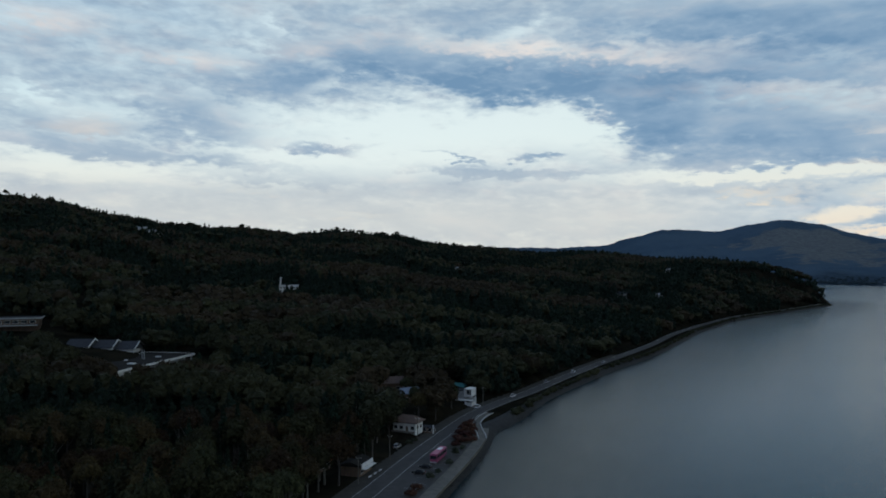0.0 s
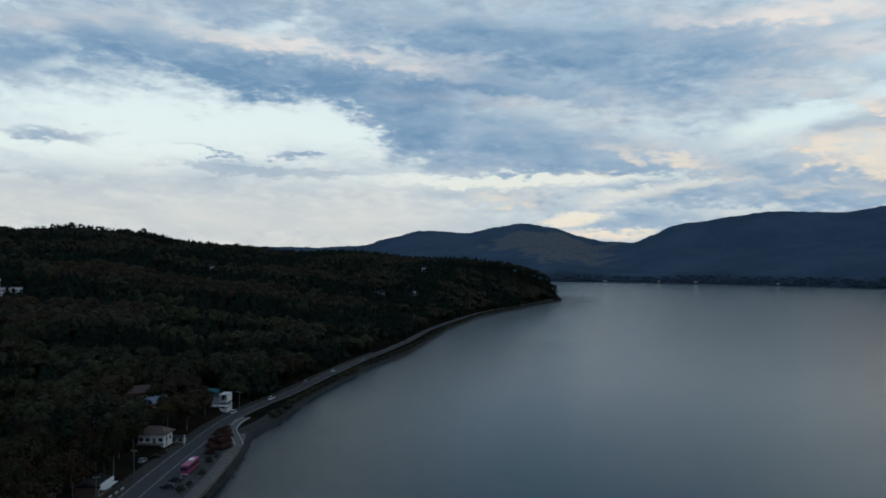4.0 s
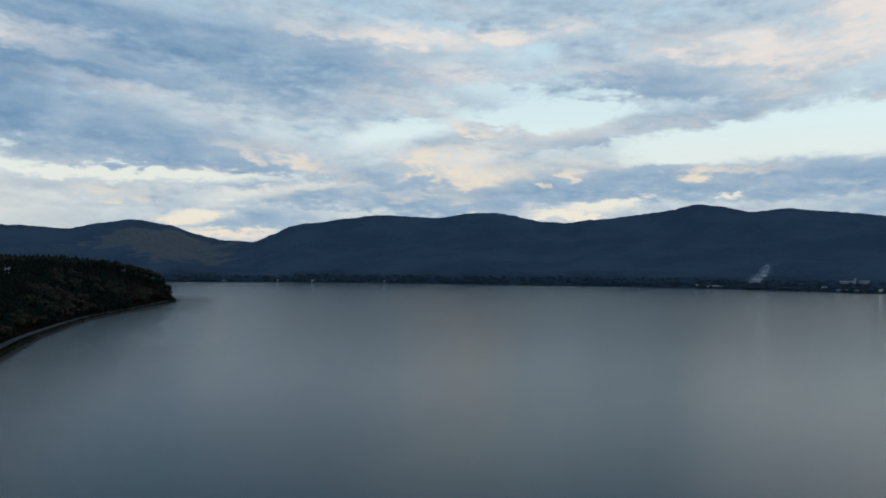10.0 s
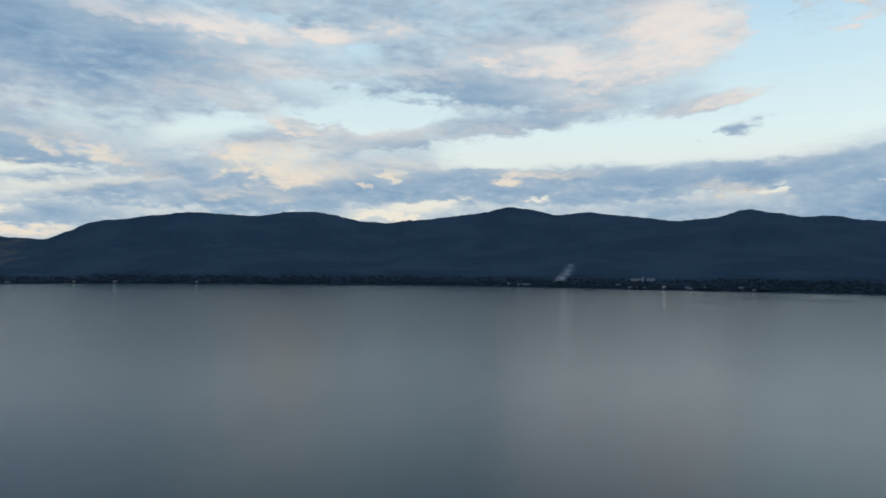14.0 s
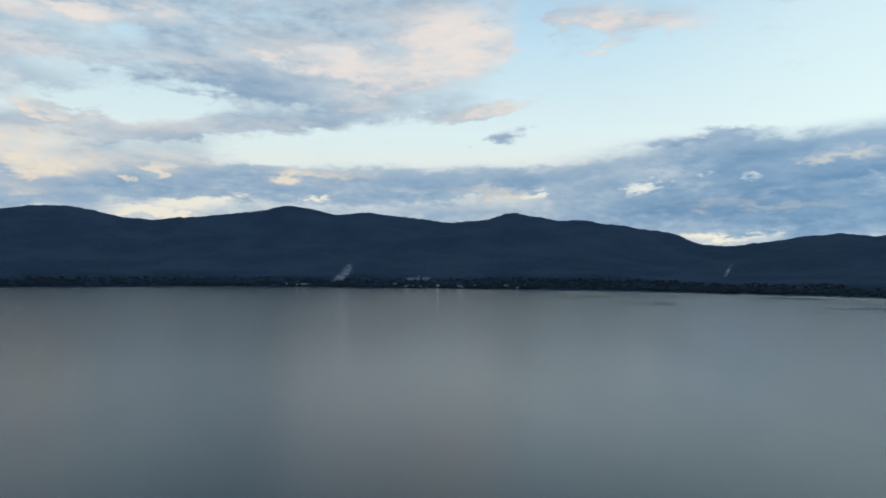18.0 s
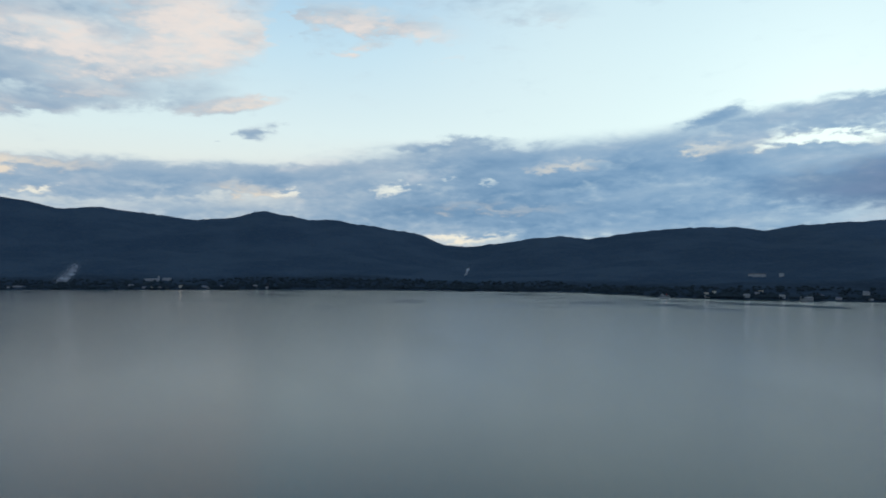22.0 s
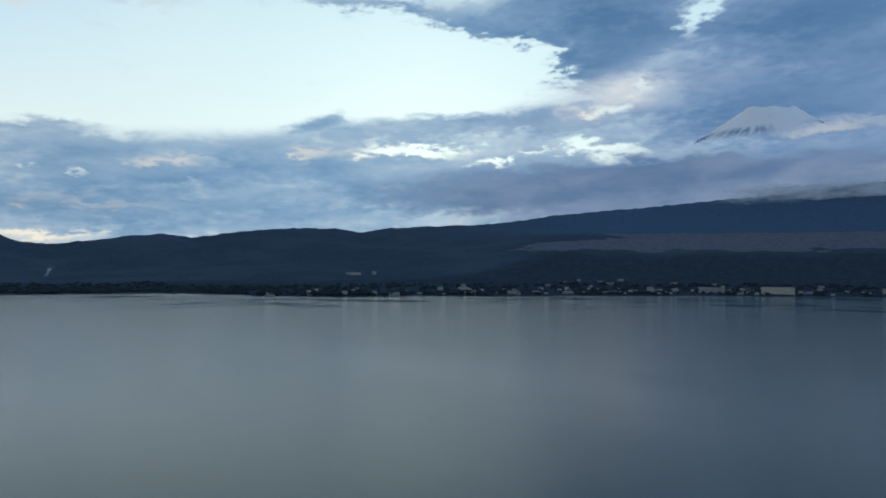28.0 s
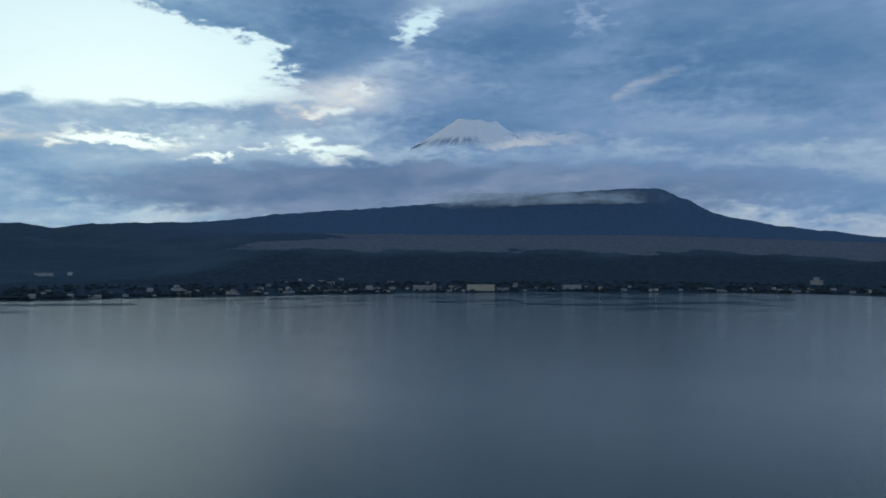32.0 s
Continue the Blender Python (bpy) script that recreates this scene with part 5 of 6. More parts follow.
for i in range(3):
    cone = thing("bench", pose(-22.6 + i * 1.3, 223.5 + i * 3.4, 3.1, 0, 0, -18), "pale wooden bench in front of the shop", "bench", "benches at the shop")
    part("seat", blocks((0, 0, 0.42, 0.5, 1.6, 0.07)), FRAME, cone)
    for s in (-0.6, 0.6):
        part("leg", blocks((0, s, 0, 0.4, 0.08, 0.42)), FRAME, cone)
house(-57, 211, 10, 10.5, 8.5, 3.3, 2.4, GREY_WALL, PALE_ROOF, "grey house with a pale hipped roof under the trees", hip=3.5, cols=3, eaves=0.8)
house(-39, 231, 60, 4.6, 3.6, 2.6, 0.9, TIMBER, SIGN_RED, "small timber stall with a red canopy roof", cols=2, name="stall", eaves=0.8)

# ================= the hotel on the slope =================
hotel = thing("hotel", pose(-147.5, 323, 15.2, 0, 0, -11), "low white hotel with a broad dark flat roof", "hotel")
part("wall", blocks((-12, 30, -3, 22, 58, 6.4)), WHITE_WALL, hotel)
part("corner_wall", blocks((-1.6, 2.4, -3, 4.2, 5.0, 8.4)), WHITE_WALL, hotel, "white corner block")
part("roof", blocks((-12, 31, 5.5, 28, 64, 0.35)), FLAT_ROOF, hotel, "dark flat roof")
part("fascia", blocks((1.95, 31, 4.9, 0.25, 64.4, 1.1), (-26.05, 31, 4.9, 0.25, 64.4, 1.1), (-12, -1.15, 4.9, 28.2, 0.25, 1.1), (-12, 63.15, 4.9, 28.2, 0.25, 1.1)), WHITE_WALL, hotel, "white roof edge")
for i in range(9):
    part("column", blocks((1.3, 8 + i * 6.6, -2, 0.55, 0.55, 7.0)), WHITE_WALL, hotel)
for i in range(8):
    part("pane", blocks((-0.92, 11.2 + i * 6.6, 0.6, 0.12, 5.2, 2.6)), GLASS, hotel, "dark window glass")
part("balcony_wall", blocks((1.9, 42, -2, 0.25, 38, 3.1)), WHITE_WALL, hotel, "white balcony wall")
for x, y, s in ((-6, 20, 3.2), (-8, 45, 2.4), (-16, 30, 1.6)):
    part("skylight", blocks((x, y, 5.85, s, s * 0.8, 0.5), bevel=0.1), WHITE_WALL, hotel, "white skylight")
for x, y in ((-10, 36), (-12.5, 38)):
    part("flue", rods(((x, y, 5.8), (x, y, 10.5), 0.25, 0.25)), STEEL, hotel)
for i, (x, y, up) in enumerate(((-171, 388, 3.4), (-181, 384, 2.2), (-191, 379, 1.0))):
    wing = house(x, y, 4, 11.0, 14.0, 1.6 + up * 0.7, 3.4, WHITE_WALL, SLATE, "white hotel wing under a steep grey gable roof", cols=3, floors=1, z=ground_at(x, y) - 3.0, name="hotel_wing", eaves=0.9, group="stepped hotel wings", category="hotel")
    for s in (-1, 1):
        slope = math.atan2(3.4, 7.9)
        board = blocks((0, 0, 0, 0.35, 8.6, 0.5))
        bmesh.ops.transform(board, matrix=pose(6.45, s * 3.95, 1.6 + up * 0.7 + 1.75, -s * math.degrees(slope)), verts=board.verts)
        part("verge_board", board, WHITE_WALL, wing, "white verge board")
long_block = thing("lodging_block", pose(-247, 388, 33.0, 0, 0, 22), "long two-storey block with dark flat roofs and pale edges", "building")
part("wall", blocks((0, 0, -3, 50, 13, 9)), TIMBER, long_block)
part("roof", blocks((0, 0, 6.0, 52, 15, 0.5)), SLATE, long_block, "dark flat roof")
part("fascia", blocks((0, -7.6, 5.9, 52.2, 0.2, 0.8), (26.1, 0, 5.9, 0.2, 15, 0.8)), GREY_WALL, long_block, "pale roof edge")
part("lower_roof", blocks((0, -9, 2.6, 50, 6, 0.4)), SLATE, long_block, "dark lower roof")
part("lower_fascia", blocks((0, -12.1, 2.5, 50.2, 0.2, 0.6)), GREY_WALL, long_block, "pale roof edge")
for i in range(12):
    window(long_block, -22 + i * 4, -6.55, 3.6, 2.6, 1.5, "s")

# ================= houses on the hill =================
tower_house = house(-140, 649, 12, 17, 9, 6.5, 0.25, WHITE_WALL, PALE_ROOF, "white villa with a row of windows among conifers", cols=6, floors=2, name="villa", eaves=0.3, sink=4)
t_ob = thing("tower", pose(-147, 646, ground_at(-147, 646), 0, 0, 12), "slender white tower beside the villa", "tower")
part("shaft", blocks((0, 0, -3, 1.4, 1.4, 15), bevel=0.1), WHITE_WALL, t_ob)
part("cap", blocks((0.2, 0, 12, 2.0, 1.7, 1.3), bevel=0.15), WHITE_WALL, t_ob)
for x, y, turn, w, roof, label in ((18.8, 1028, 25, 15, PALE_ROOF, "white hillside house with a pale roof"), (-12, 1304, 10, 22, BROWN_ROOF, "low house with a reddish roof on the crest"),
                                   (8, 1312, 0, 16, BROWN_ROOF, "red-roofed house near the crest"), (-262, 1134, 15, 30, PALE_ROOF, "long pale-roofed house in a clearing"),
                                   (-226, 1146, 12, 26, PALE_ROOF, "long grey house in the hill clearing"), (-420, 992, 20, 14, PALE_ROOF, "white villa high on the hill"),
                                   (-405, 990, 30, 12, PALE_ROOF, "white house beside the hill villa"), (-394, 994, 10, 10, SLATE, "small white house on the hill"),
                                   (374, 1191, -20, 12, PALE_ROOF, "white house above the headland woods"), (222, 887, -15, 12, SLATE, "grey-roofed house in the lakeside woods"),
                                   (269, 890, -20, 10, PALE_ROOF, "pale house in the lakeside woods")):
    house(x, y, turn, w, 9, 5.2, 2.0, WHITE_WALL if y > 900 else GREY_WALL, roof, label, cols=4, floors=1, sink=5)


# ================= poles and lamps =================
def utility_pole(x, y, h=10.5):
    z = ground_at(x, y)
    p = thing("utility_pole", pose(x, y, z, 0, 0, -20), "grey concrete utility pole beside the road", "pole", "utility poles along the road")
    part("shaft", rods(((0, 0, -1), (0, 0, h), 0.19, 0.12, 9)), CONCRETE, p)
    for k in (0.6,):
        part("crossarm", blocks((0, 0, h - k, 1.8, 0.1, 0.1)), STEEL, p)
    for s in (-0.8, 0, 0.8):
        part("insulator", rods(((s, 0, h - 0.5), (s, 0, h - 0.25), 0.07, 0.05, 7)), FRAME, p)


for x, y in ((-25.5, 217), (-18, 244), (-9.5, 271), (19, 338)):
    utility_pole(x, y, 8.5)
for x, y in ((-40, 226), (-52, 214), (-41.5, 216)):
    z = ground_at(x, y)
    l = thing("street_lamp", pose(x, y, z), "small lit street lamp under the trees", "lamp", "lit lamps by the houses")
    part("post", rods(((0, 0, -0.5), (0, 0, 6.0), 0.08, 0.05)), STEEL, l)
    part("bulb", blocks((0, 0, 6.0, 0.3, 0.3, 0.22), bevel=0.05), LIT, l, "glowing white lamp")


# ================= trees near the road =================
def tree_maker(seed, mat, bark, cone, label, tall, rad, clumps, cards, bare=False):
    rng = np.random.RandomState(seed)
    ob = thing("tree", pose(0, 0, -500), label, "tree", "autumn trees by the road")
    bm = bmesh.new()
    rod(bm, (0, 0, -0.6), (0.1, 0.05, tall * 0.55), tall * 0.022, tall * 0.014)
    rod(bm, (0.1, 0.05, tall * 0.54), (0.0, 0.2, tall * 0.93), tall * 0.014, tall * 0.004)
    for i in range(5 if not cone else 0):
        a = i * 1.26 + rng.uniform(0, 0.6)
        z0 = tall * rng.uniform(0.32, 0.6)
        rod(bm, (0.05, 0.03, z0), (math.cos(a) * rad * 0.75, math.sin(a) * rad * 0.75, z0 + tall * 0.26), tall * 0.009, tall * 0.003, 5)
    part("trunk", bm, bark, ob)
    half = tall * (0.42 if cone else 0.30 if bare else 0.36)
    v, f = crown_mesh(rng, np.zeros(1), np.zeros(1), np.array([tall - half * 0.95]), np.array([rad]), np.array([half]), cone, clumps, cards, 0.085)
    mesh_part("crown", v.tolist(), f.tolist(), mat, ob, smooth=True)
    return ob


KINDS = [tree_maker(1, LEAF_RUST, BARK, False, "broad rust-brown autumn tree near the road", 14, 4.6, 70, 650), tree_maker(2, LEAF_OLIVE, BARK, False, "dull olive-brown broadleaf tree", 15, 4.9, 70, 650),
         tree_maker(3, LEAF_OLIVE, BARK, False, "tall olive-brown broadleaf tree", 17, 4.2, 70, 650), tree_maker(4, LEAF_GREEN, BARK, True, "dark green conifer with a tapering crown", 17, 3.4, 70, 520),
         tree_maker(5, LEAF_RUST, PALE_BARK, False, "thin birch with a pale trunk and few brown leaves", 16, 4.0, 46, 620, True),
         tree_maker(6, LEAF_GREEN, BARK, True, "narrow dark green conifer beside the road", 14, 2.8, 60, 420)]


def plant():
    x, y, z, grass, rng = scatter(41, 178, 263, -37, 3, 6.6, 9)
    k = np.where(rng.uniform(0, 1, len(x)) < 0.10, 4, rng.choice([0, 0, 1, 1, 2, 3, 5], len(x)))
    for i in range(min(len(x), 290)):
        copy_thing(KINDS[k[i]], pose(x[i], y[i], z[i], 0, 0, rng.uniform(0, 360)) @ Matrix.Scale(rng.uniform(0.78, 1.15), 4))
    for x_, y_ in ((-52, 222), (-49, 214), (-59, 226), (-31, 240), (-29.5, 250), (-20, 268), (-24, 262), (-3, 300), (-10, 296), (-5, 318), (0, 330), (-12, 306), (-34, 300), (4, 322)):
        copy_thing(KINDS[4 if y_ < 230 else rng.choice([0, 1, 2])], pose(x_, y_, ground_at(x_, y_), 0, 0, rng.uniform(0, 360)) @ Matrix.Scale(rng.uniform(0.6, 0.85), 4))
    for ob in KINDS:
        for child in list(ob.children):
            bpy.data.objects.remove(child)
        bpy.data.objects.remove(ob)


plant()


def shrub(x, y, r, h, mat, label, seed):
    rng = np.random.RandomState(seed)
    ob = thing("shrub", pose(x, y, 3.1), label, "shrub", "shrubs by the parking strip")
    v, f = crown_mesh(rng, np.zeros(1), np.zeros(1), np.array([h * 0.45]), np.array([r]), np.array([h * 0.55]), False, 14, 150, 0.13)
    mesh_part("foliage", v.tolist(), f.tolist(), mat, ob, smooth=True)
    part("stem", rods(((0, 0, -0.1), (0, 0, h * 0.5), 0.06, 0.03)), BARK, ob)


for i, (x, y, r, h) in enumerate(((4.8, 262, 1.6, 1.8), (6.8, 268, 1.9, 2.0), (5.2, 272, 1.7, 1.7), (8.6, 276, 2.1, 2.2), (6.6, 280, 1.8, 1.9), (10.0, 284, 2.0, 2.2), (8.2, 288, 1.9, 2.0), (11.6, 292, 1.8, 1.9),
                                  (9.6, 296, 1.5, 1.6), (12.0, 300, 1.4, 1.5), (10.6, 277, 2.0, 2.1), (11.0, 270, 1.8, 1.9), (8.8, 267, 1.7, 1.8), (12.0, 285, 1.7, 2.0), (-7.6, 211, 1.8, 1.9), (-9.2, 206, 1.7, 1.7))):
    shrub(x, y, r * 1.2, h, RED_SHRUB, "low red-brown autumn shrub in the planted island", 60 + i)
for i, (x, y, r, h) in enumerate(((-4.0, 221, 1.5, 2.6), (-1.4, 227, 1.2, 2.0), (2.2, 236.5, 1.4, 2.4), (4.4, 249, 1.5, 3.0), (7.4, 256, 1.3, 2.0), (-10.5, 268, 1.4, 1.6), (-12.5, 264, 1.5, 1.7))):
    shrub(x, y, r, h, GREEN_SHRUB, "dark clipped evergreen shrub by the path", 80 + i)
setting("planted_island", *ribbon(eased([(3.0, 257), (7.4, 270), (9.8, 285), (11.8, 301)]), ((3.2, 3.0), (3.0, 3.25), (-2.6, 3.25), (-2.8, 3.0))), SOIL, "planted island with bare brown soil", "island")


# ================= the volcano and its cloud =================
def volcano_material():
    m = bpy.data.materials.new("snow_and_cinder")
    m.use_nodes = True
    g = Graph(m.node_tree)
    shader = m.node_tree.nodes["Principled BSDF"]
    where = g.node("ShaderNodeTexCoord").outputs["Object"]
    axis = g.node("ShaderNodeSeparateXYZ")
    g.put(axis.inputs[0], where)
    turn = g.math("ARCTAN2", axis.outputs[0], axis.outputs[1])
    streak = g.noise(g.xyz(g.math("MULTIPLY", turn, 14), g.math("MULTIPLY", axis.outputs[2], 0.008), 0), 1.0, 5, 0.65, 0.3)
    aside = g.math("ADD", g.math("MULTIPLY", axis.outputs[0], math.cos(radians(156.1))), g.math("MULTIPLY", axis.outputs[1], -math.sin(radians(156.1))))
    bare = g.math("MULTIPLY", g.step(streak, 0.40, 0.56), g.math("MULTIPLY", g.step(axis.outputs[2], 885, 835), g.step(aside, 70, -40)))
    crag = g.math("MULTIPLY", g.step(streak, 0.60, 0.70), g.step(axis.outputs[2], 985, 930))
    g.put(shader.inputs["Base Color"], g.mix(g.math("MAXIMUM", bare, g.math("MULTIPLY", crag, 0.6)), (0.95, 0.98, 1.0, 1), (0.26, 0.36, 0.48, 1)))
    shader.inputs["Roughness"].default_value = 0.8
    # the lower slopes are lost in the cloud that lies round the mountain
    mist = g.noise(where, 0.004, 5, 0.55, 0.4)
    beyond = g.math("ADD", g.math("MULTIPLY", axis.outputs[0], math.sin(radians(156.1))), g.math("MULTIPLY", axis.outputs[1], math.cos(radians(156.1))))
    height = g.math("SUBTRACT", axis.outputs[2], g.math("MULTIPLY", g.math("MAXIMUM", g.math("ADD", beyond, 20), 0.0), 1.5))
    height = g.math("SUBTRACT", height, g.math("MULTIPLY", g.math("MAXIMUM", g.math("SUBTRACT", g.math("ABSOLUTE", g.math("ADD", aside, 120)), 230), 0.0), 0.6))
    g.put(shader.inputs["Alpha"], g.step(g.math("ADD", height, g.math("MULTIPLY", g.math("SUBTRACT", mist, 0.5), 110)), 760, 860))
    return m


FX, FY = polar(156.1, 4880 * 0.9)


def volcano():
    n, k = 110, 200
    a, q = np.meshgrid(np.linspace(0, 2 * math.pi, k, endpoint=False), np.linspace(0, 1, n) ** 1.2 * 760)
    z = np.where(q < 160, 1018 - 40 * (1 - (q / 160) ** 4), 1022 * np.exp(-(np.maximum(q, 160) - 160) / 1421))
    z -= 620 * smooth((q - 640) / 480)
    z += (np.sin(a * 3 + 1.0) * 7 + np.sin(a * 7) * 5) * np.exp(-((q - 160) / 60) ** 2)
    gully = np.sin(a * 22 + np.sin(a * 5) * 2) * 0.6 + np.sin(a * 47 + 1.3) * 0.4
    z -= np.abs(gully) * 8 * np.clip((q - 150) / 250, 0, 1) * np.clip((1500 - q) / 900, 0, 1)
    verts = np.stack([np.sin(a) * q, np.cos(a) * q, z], -1).reshape(-1, 3)
    i, j = np.meshgrid(np.arange(n - 1), np.arange(k), indexing="ij")
    jn = (j + 1) % k
    faces = np.stack([i * k + j, i * k + jn, (i + 1) * k + jn, (i + 1) * k + j], -1).reshape(-1, 4)[:, ::-1]
    ob = mesh_part("volcano", verts.tolist(), faces.tolist(), volcano_material(), smooth=True)
    ob.location, ob.scale = (FX, FY, EYE_Z * 0.1), (0.9, 0.9, 0.9)
    tagged(ob, "snow-capped volcano rising through cloud behind the plain", "mountain", kind="structure")


volcano()


def vapour_material(name, tone, scale, soft):
    """Cloud seen from outside: white scattering droplets, thinned by noise and by the mesh's own veil."""
    m = bpy.data.materials.new(name)
    m.use_nodes = True
    nt = m.node_tree
    g = Graph(nt)
    nt.nodes.remove(nt.nodes["Principled BSDF"])
    out = nt.nodes["Material Output"]
    where = g.node("ShaderNodeTexCoord").outputs["Object"]
    flat = g.node("ShaderNodeVectorMath", "MULTIPLY")
    g.put(flat.inputs[0], where), g.put(flat.inputs[1], (1, 1, 3.2))
    puff = g.noise(flat.outputs[0], scale, 6, 0.6, 0.4)
    veil = g.node("ShaderNodeAttribute")
    veil.attribute_name = "veil"
    alpha = g.step(g.math("ADD", veil.outputs["Fac"], g.math("MULTIPLY", g.math("SUBTRACT", puff, 0.5), 1.1)), 0.5 - soft, 0.5 + soft)
    colour = g.mix(g.step(puff, 0.3, 0.7), tuple(0.68 * c for c in tone) + (1,), (*tone, 1))
    diff, trans, clear_, mix1, mix2 = (g.node("ShaderNode" + k) for k in ("BsdfDiffuse", "BsdfTranslucent", "BsdfTransparent", "MixShader", "MixShader"))
    g.put(diff.inputs[0], colour), g.put(trans.inputs[0], colour)
    mix1.inputs[0].default_value = 0.5
    nt.links.new(diff.outputs[0], mix1.inputs[1]), nt.links.new(trans.outputs[0], mix1.inputs[2])
    body = mix1.outputs[0]
    g.put(mix2.inputs[0], g.math("MULTIPLY", alpha, 0.97))
    nt.links.new(clear_.outputs[0], mix2.inputs[1]), nt.links.new(body, mix2.inputs[2]), nt.links.new(mix2.outputs[0], out.inputs["Surface"])
    return m


def cloud_bank(name, r, az0, az1, lo, hi, veil, mat, label, seed, bulge=60):
    """A billowing layer of cloud: rise over run from lo to hi, veil(u, v) how dense it is."""
    us, vs = np.linspace(0, 1, 120), np.linspace(0, 1, 36)
    u, v = np.meshgrid(us, vs)
    az = np.radians(az0 + (az1 - az0) * u)
    e = lo + (hi - lo) * v
    rr = r - bulge * np.sin(v * math.pi) + waves(u * 3000, v * 600, seed, ((700, 1.0), (250, 0.6))) * bulge * 0.35
    verts = np.stack([np.sin(az) * rr, np.cos(az) * rr, EYE_Z + e * r], -1).reshape(-1, 3)
    k = len(us)
    i, j = np.meshgrid(np.arange(len(vs) - 1), np.arange(k - 1), indexing="ij")
    faces = np.stack([i * k + j, i * k + j + 1, (i + 1) * k + j + 1, (i + 1) * k + j], -1).reshape(-1, 4)
    ob = mesh_part(name, verts.tolist(), faces.tolist(), mat, smooth=True)
    layer = ob.data.attributes.new("veil", "FLOAT", "POINT")
    layer.data.foreach_set("value", veil(u, v).astype(np.float32).ravel())
    tagged(ob, label, "cloud", kind="stuff")


WISP_CLOUD = vapour_material("wisp_cloud", (0.80, 0.92, 1.0), 0.006, 0.45)
cloud_bank("cloud_wisp", 3580, 150, 173, 0.072, 0.105,
           lambda u, v: 0.75 * smooth(u / 0.3) * smooth((1 - u) / 0.3) * smooth(v / 0.4) * smooth((1 - v) / 0.4), WISP_CLOUD, "thin wisps of cloud trailing along the mountain's shoulder", 9, 20)
SMOKE = vapour_material("smoke", (0.62, 0.66, 0.72), 0.03, 0.5)
for az, r, e0, e1, half in ((73.2, 2230, -0.026, 0.006, 1.3), (102.7, 2380, -0.018, 0.002, 0.45)):
    cloud_bank("smoke_plume", r, az - half, az + half, e0, e1, lambda u, v: 0.72 * smooth((0.30 - np.abs(u - 0.22 - 0.55 * v)) / 0.3) * smooth((1 - v) / 0.6) + 0.0 * u, SMOKE,
               "thin white smoke drifting up from the far shore", 3, 4)


# ================= the town across the lake =================
def shore_place(az, d):
    pts = np.array([(math.degrees(math.atan2(px, py)) % 360, math.hypot(px, py)) for px, py in FAR_SHORE[:-2]])
    r = float(np.interp(az, pts[:, 0], pts[:, 1])) + d
    x, y = polar(az, r)
    return x, y, ground_at(x, y)


def far_house(w, d, h, rise, wall, roof, label, cols, name="house", category="house", floors=1, group="houses of the lakeside town"):
    """A house whose front looks along -y, with large plain windows."""
    ob = thing(name, pose(0, 0, -600), label, category, group)
    part("wall", blocks((0, 0, -4, w, d, h + 4)), wall, ob)
    part("roof", roof_mesh(w, d, rise, h, 0.5, w * 0.12 if rise > 0.5 else 0.0, 0.3), roof, ob)
    for f in range(floors):
        for i in range(cols):
            part("window", blocks(((i + 0.5) / cols * w - w / 2, -d / 2 - 0.03, 1.0 + f * 3.0, w / cols * 0.55, 0.12, 1.4)), GLASS, ob, "dark window")
    return ob


PROTO = [far_house(9, 8, 5.5, 2.2, FAR_WHITE, SLATE, "white house with a grey roof by the lake", 3),
         far_house(12, 9, 6, 2.0, FAR_WHITE, PALE_ROOF, "white house with a pale roof by the lake", 3),
         far_house(14, 9, 4.5, 2.4, GREY_WALL, BLUE_ROOF, "grey house with a blue-grey roof by the lake", 4),
         far_house(8, 8, 7.5, 1.8, CREAM_WALL, SLATE, "cream two-storey house by the lake", 2, floors=2),
         far_house(20, 10, 6.5, 0.2, FAR_WHITE, PALE_ROOF, "white flat-roofed inn on the far shore", 5, "inn", "inn", 2),
         far_house(11, 8, 4.5, 2.6, TIMBER, SLATE, "brown timber house by the lake", 3),
         far_house(26, 12, 4.0, 1.4, GREY_WALL, PALE_ROOF, "long low boathouse with a pale roof", 5, "boathouse", "boathouse")]


def settle():
    rng = np.random.RandomState(19)
    for n, az0, az1, dmax in ((100, 128, 187, 140), (38, 132, 160, 330), (10, 120, 128, 120), (16, 68, 88, 90), (7, 31, 46, 60)):
        for _ in range(n):
            az = rng.uniform(az0, az1)
            x, y, z = shore_place(az, 12 + dmax * rng.uniform(0, 1) ** 1.6)
            if any(math.hypot(x - cx, y - cy) < cr * 0.75 for cx, cy, cr in FAR_CLEAR):
                continue
            copy_thing(PROTO[rng.choice([0, 0, 0, 1, 1, 2, 2, 3, 3, 4, 5, 6])], pose(x, y, z, 0, 0, 180 - az + rng.uniform(-40, 40)) @ Matrix.Scale(rng.uniform(0.6, 0.95), 4))
    for ob in PROTO:
        for child in list(ob.children):
            bpy.data.objects.remove(child)
        bpy.data.objects.remove(ob)


settle()


def landmark(x, y, w, d, h, rise, wall, roof, label, cols, floors, name, category, z=None):
    ob = far_house(w, d, h, rise, wall, roof, label, cols, name, category, floors, "")
    az = math.degrees(math.atan2(x, y))
    ob.matrix_world = pose(x, y, ground_at(x, y) if z is None else z, 0, 0, 180 - az)
    return ob


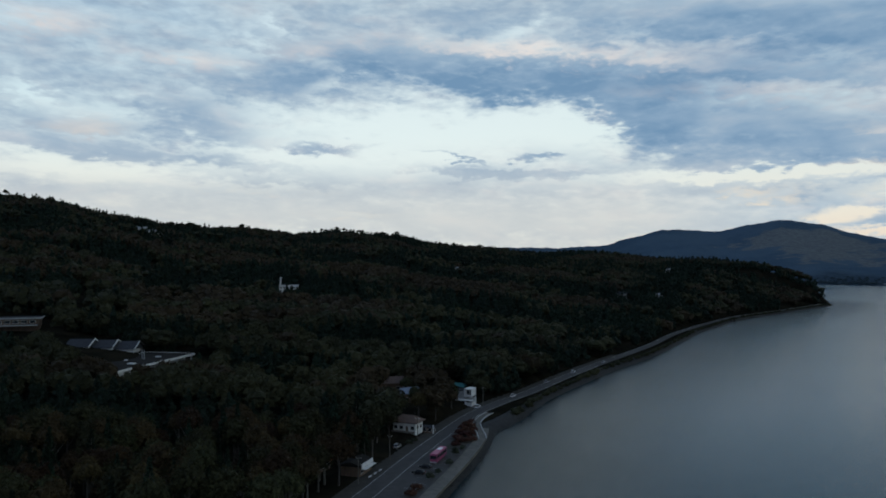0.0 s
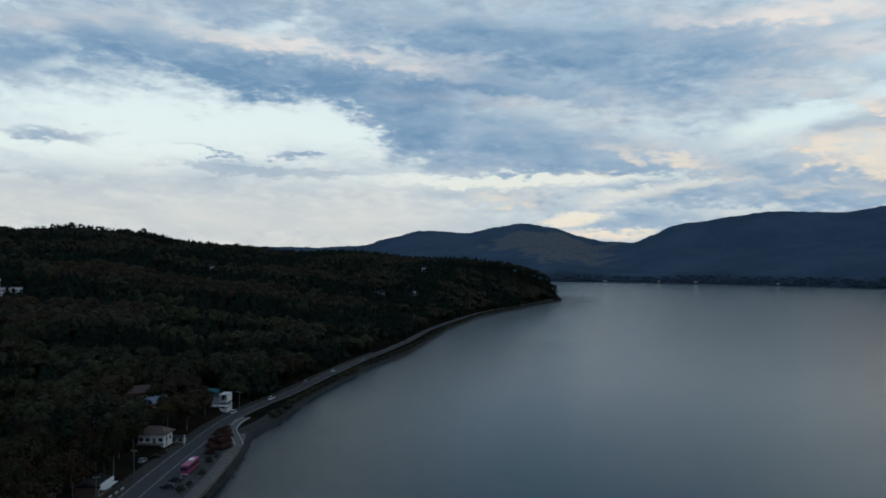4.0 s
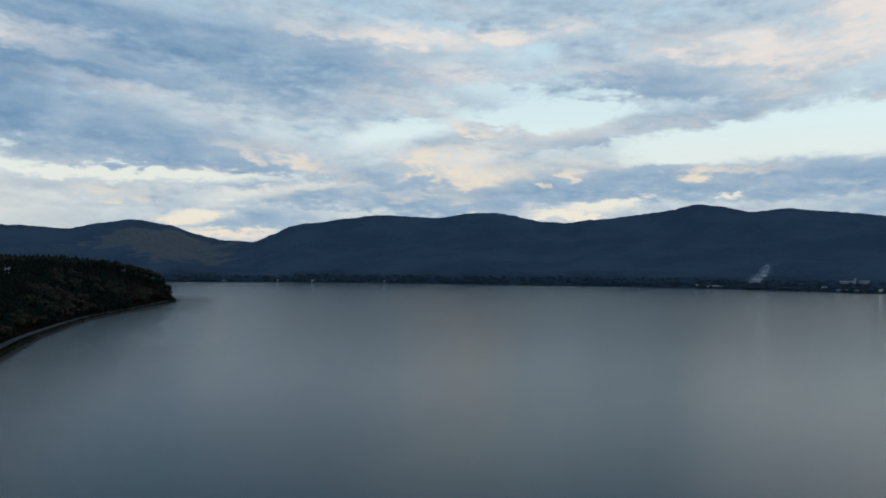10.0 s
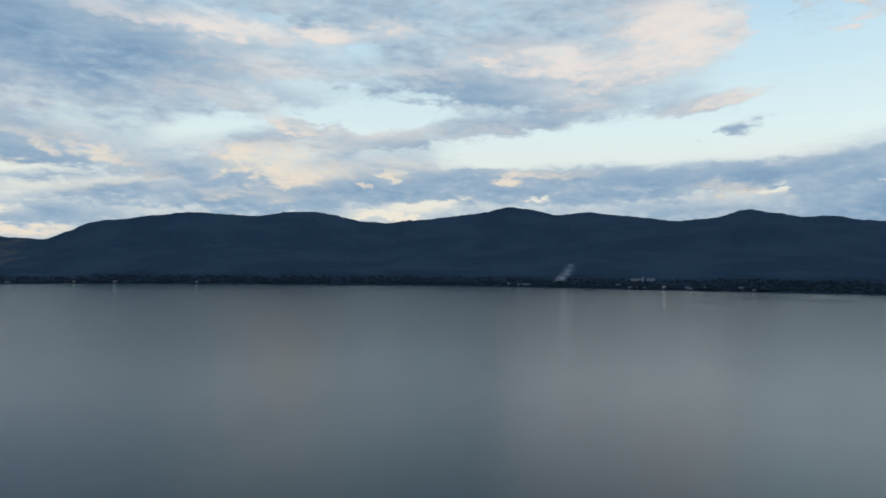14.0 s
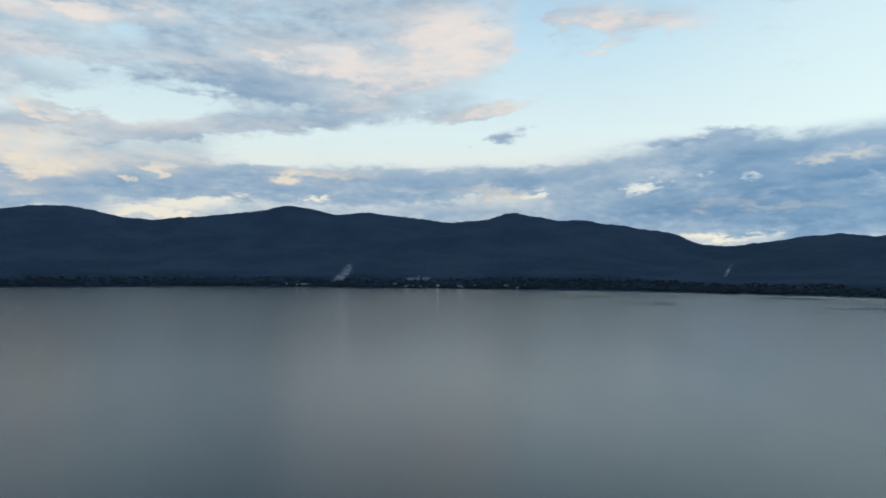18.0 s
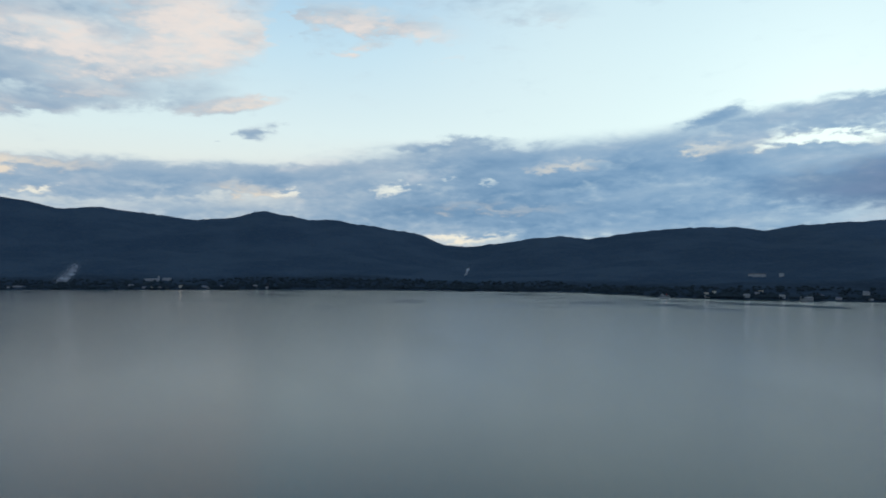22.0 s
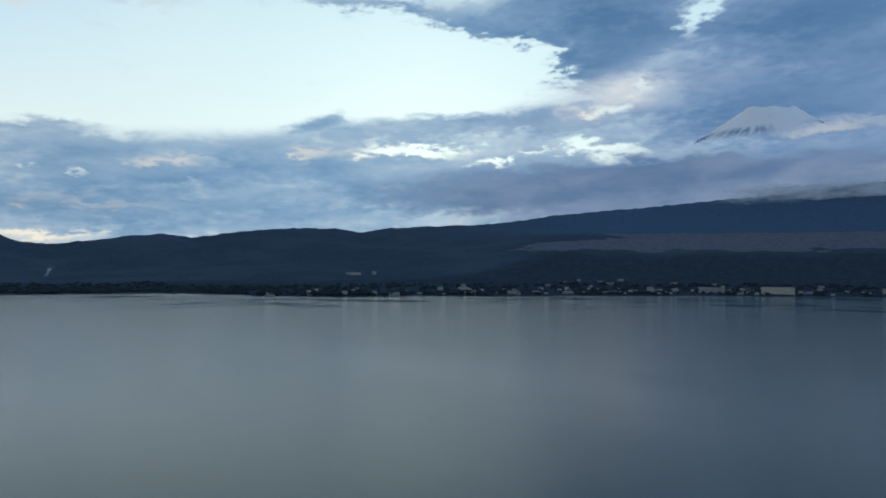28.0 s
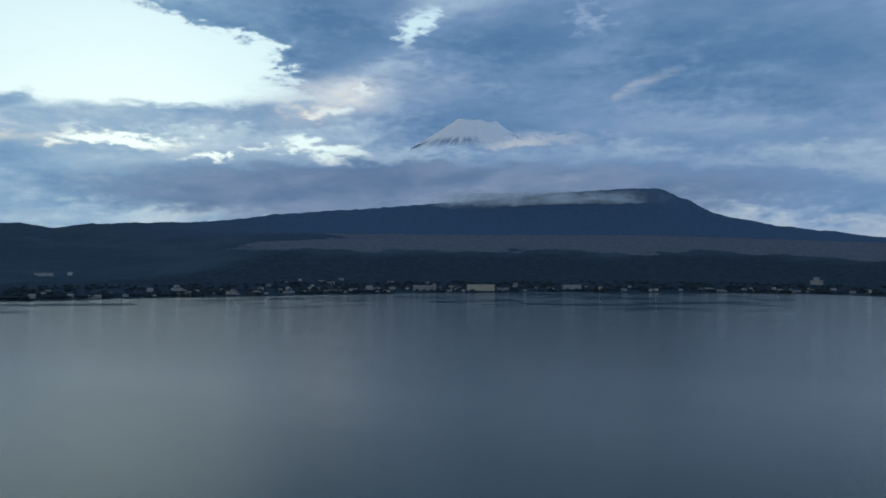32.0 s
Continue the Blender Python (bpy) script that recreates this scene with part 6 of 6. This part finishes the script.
landmark(680, -1578, 66, 16, 14.5, 0.3, CREAM_WALL, PALE_ROOF, "long cream hotel block on the far shore", 14, 4, "hotel_block", "hotel")
sh = landmark(802, -1510, 46, 18, 11, 0.3, GREY_WALL, FAR_WHITE, "dark hall with a white roof edge by the water", 8, 2, "hall", "hall")
part("roof_edge", blocks((0, -9.3, 9.2, 34, 0.6, 2.2)), FAR_WHITE, sh, "broad white roof edge")
part("annex", blocks((-28, 0, -4, 8, 12, 20)), GREY_WALL, sh, "grey stair tower")
landmark(906, -1436, 16, 12, 11, 0.3, FAR_WHITE, PALE_ROOF, "tall white house at the water's edge", 3, 3, "guest_house", "house")
landmark(505, -1750, 46, 14, 10, 1.0, FAR_WHITE, PALE_ROOF, "long white inn behind the shore houses", 9, 2, "inn", "inn")
ca = landmark(-47, -2101, 30, 16, 9, 0.4, FAR_WHITE, PALE_ROOF, "white hilltop hotel with a raised centre", 6, 2, "hotel_block", "hotel")
part("upper_floor", blocks((0, 0, 9, 14, 10, 8)), FAR_WHITE, ca)
landmark(1757, -1204, 44, 14, 7, 0.8, FAR_WHITE, BROWN_ROOF, "long white villa with a reddish roof above the woods", 8, 2, "villa", "villa")
landmark(1735, -1263, 12, 10, 8, 0.5, FAR_WHITE, PALE_ROOF, "small white villa above the woods", 2, 2, "villa", "villa")
landmark(2146, 438, 40, 12, 3.6, 2.2, GREY_WALL, PALE_ROOF, "long pale inn on the low hill across the lake", 8, 1, "inn", "inn")
landmark(2160, 400, 24, 11, 4.4, 2.4, GREY_WALL, PALE_ROOF, "grey inn beside the long pale one", 4, 1, "inn", "inn")
landmark(2128, 416, 5, 5, 14, 0.6, FAR_WHITE, PALE_ROOF, "narrow white tower in front of the inns", 1, 4, "tower", "tower")
ship = thing("excursion_boat", pose(*polar(117.9, 1500), -0.4, 0, 0, 60), "white excursion boat lying at the far shore", "boat")
part("hull", blocks((0, 0, 0, 24, 6, 2.8), bevel=0.6), FAR_WHITE, ship)
part("deck_house", blocks((-1, 0, 2.8, 17, 5, 3.0), bevel=0.2), FAR_WHITE, ship)
part("bridge", blocks((4, 0, 5.8, 6, 4, 2.4), bevel=0.2), FAR_WHITE, ship)
part("funnel", rods(((-4, 0, 5.8), (-4, 0, 9.5), 0.8, 0.7, 12)), SIGN_RED, ship)
for i in range(7):
    part("window", blocks((-8 + i * 2.3, 2.53, 3.7, 1.5, 0.1, 1.1), (-8 + i * 2.3, -2.53, 3.7, 1.5, 0.1, 1.1)), GLASS, ship, "dark cabin windows")
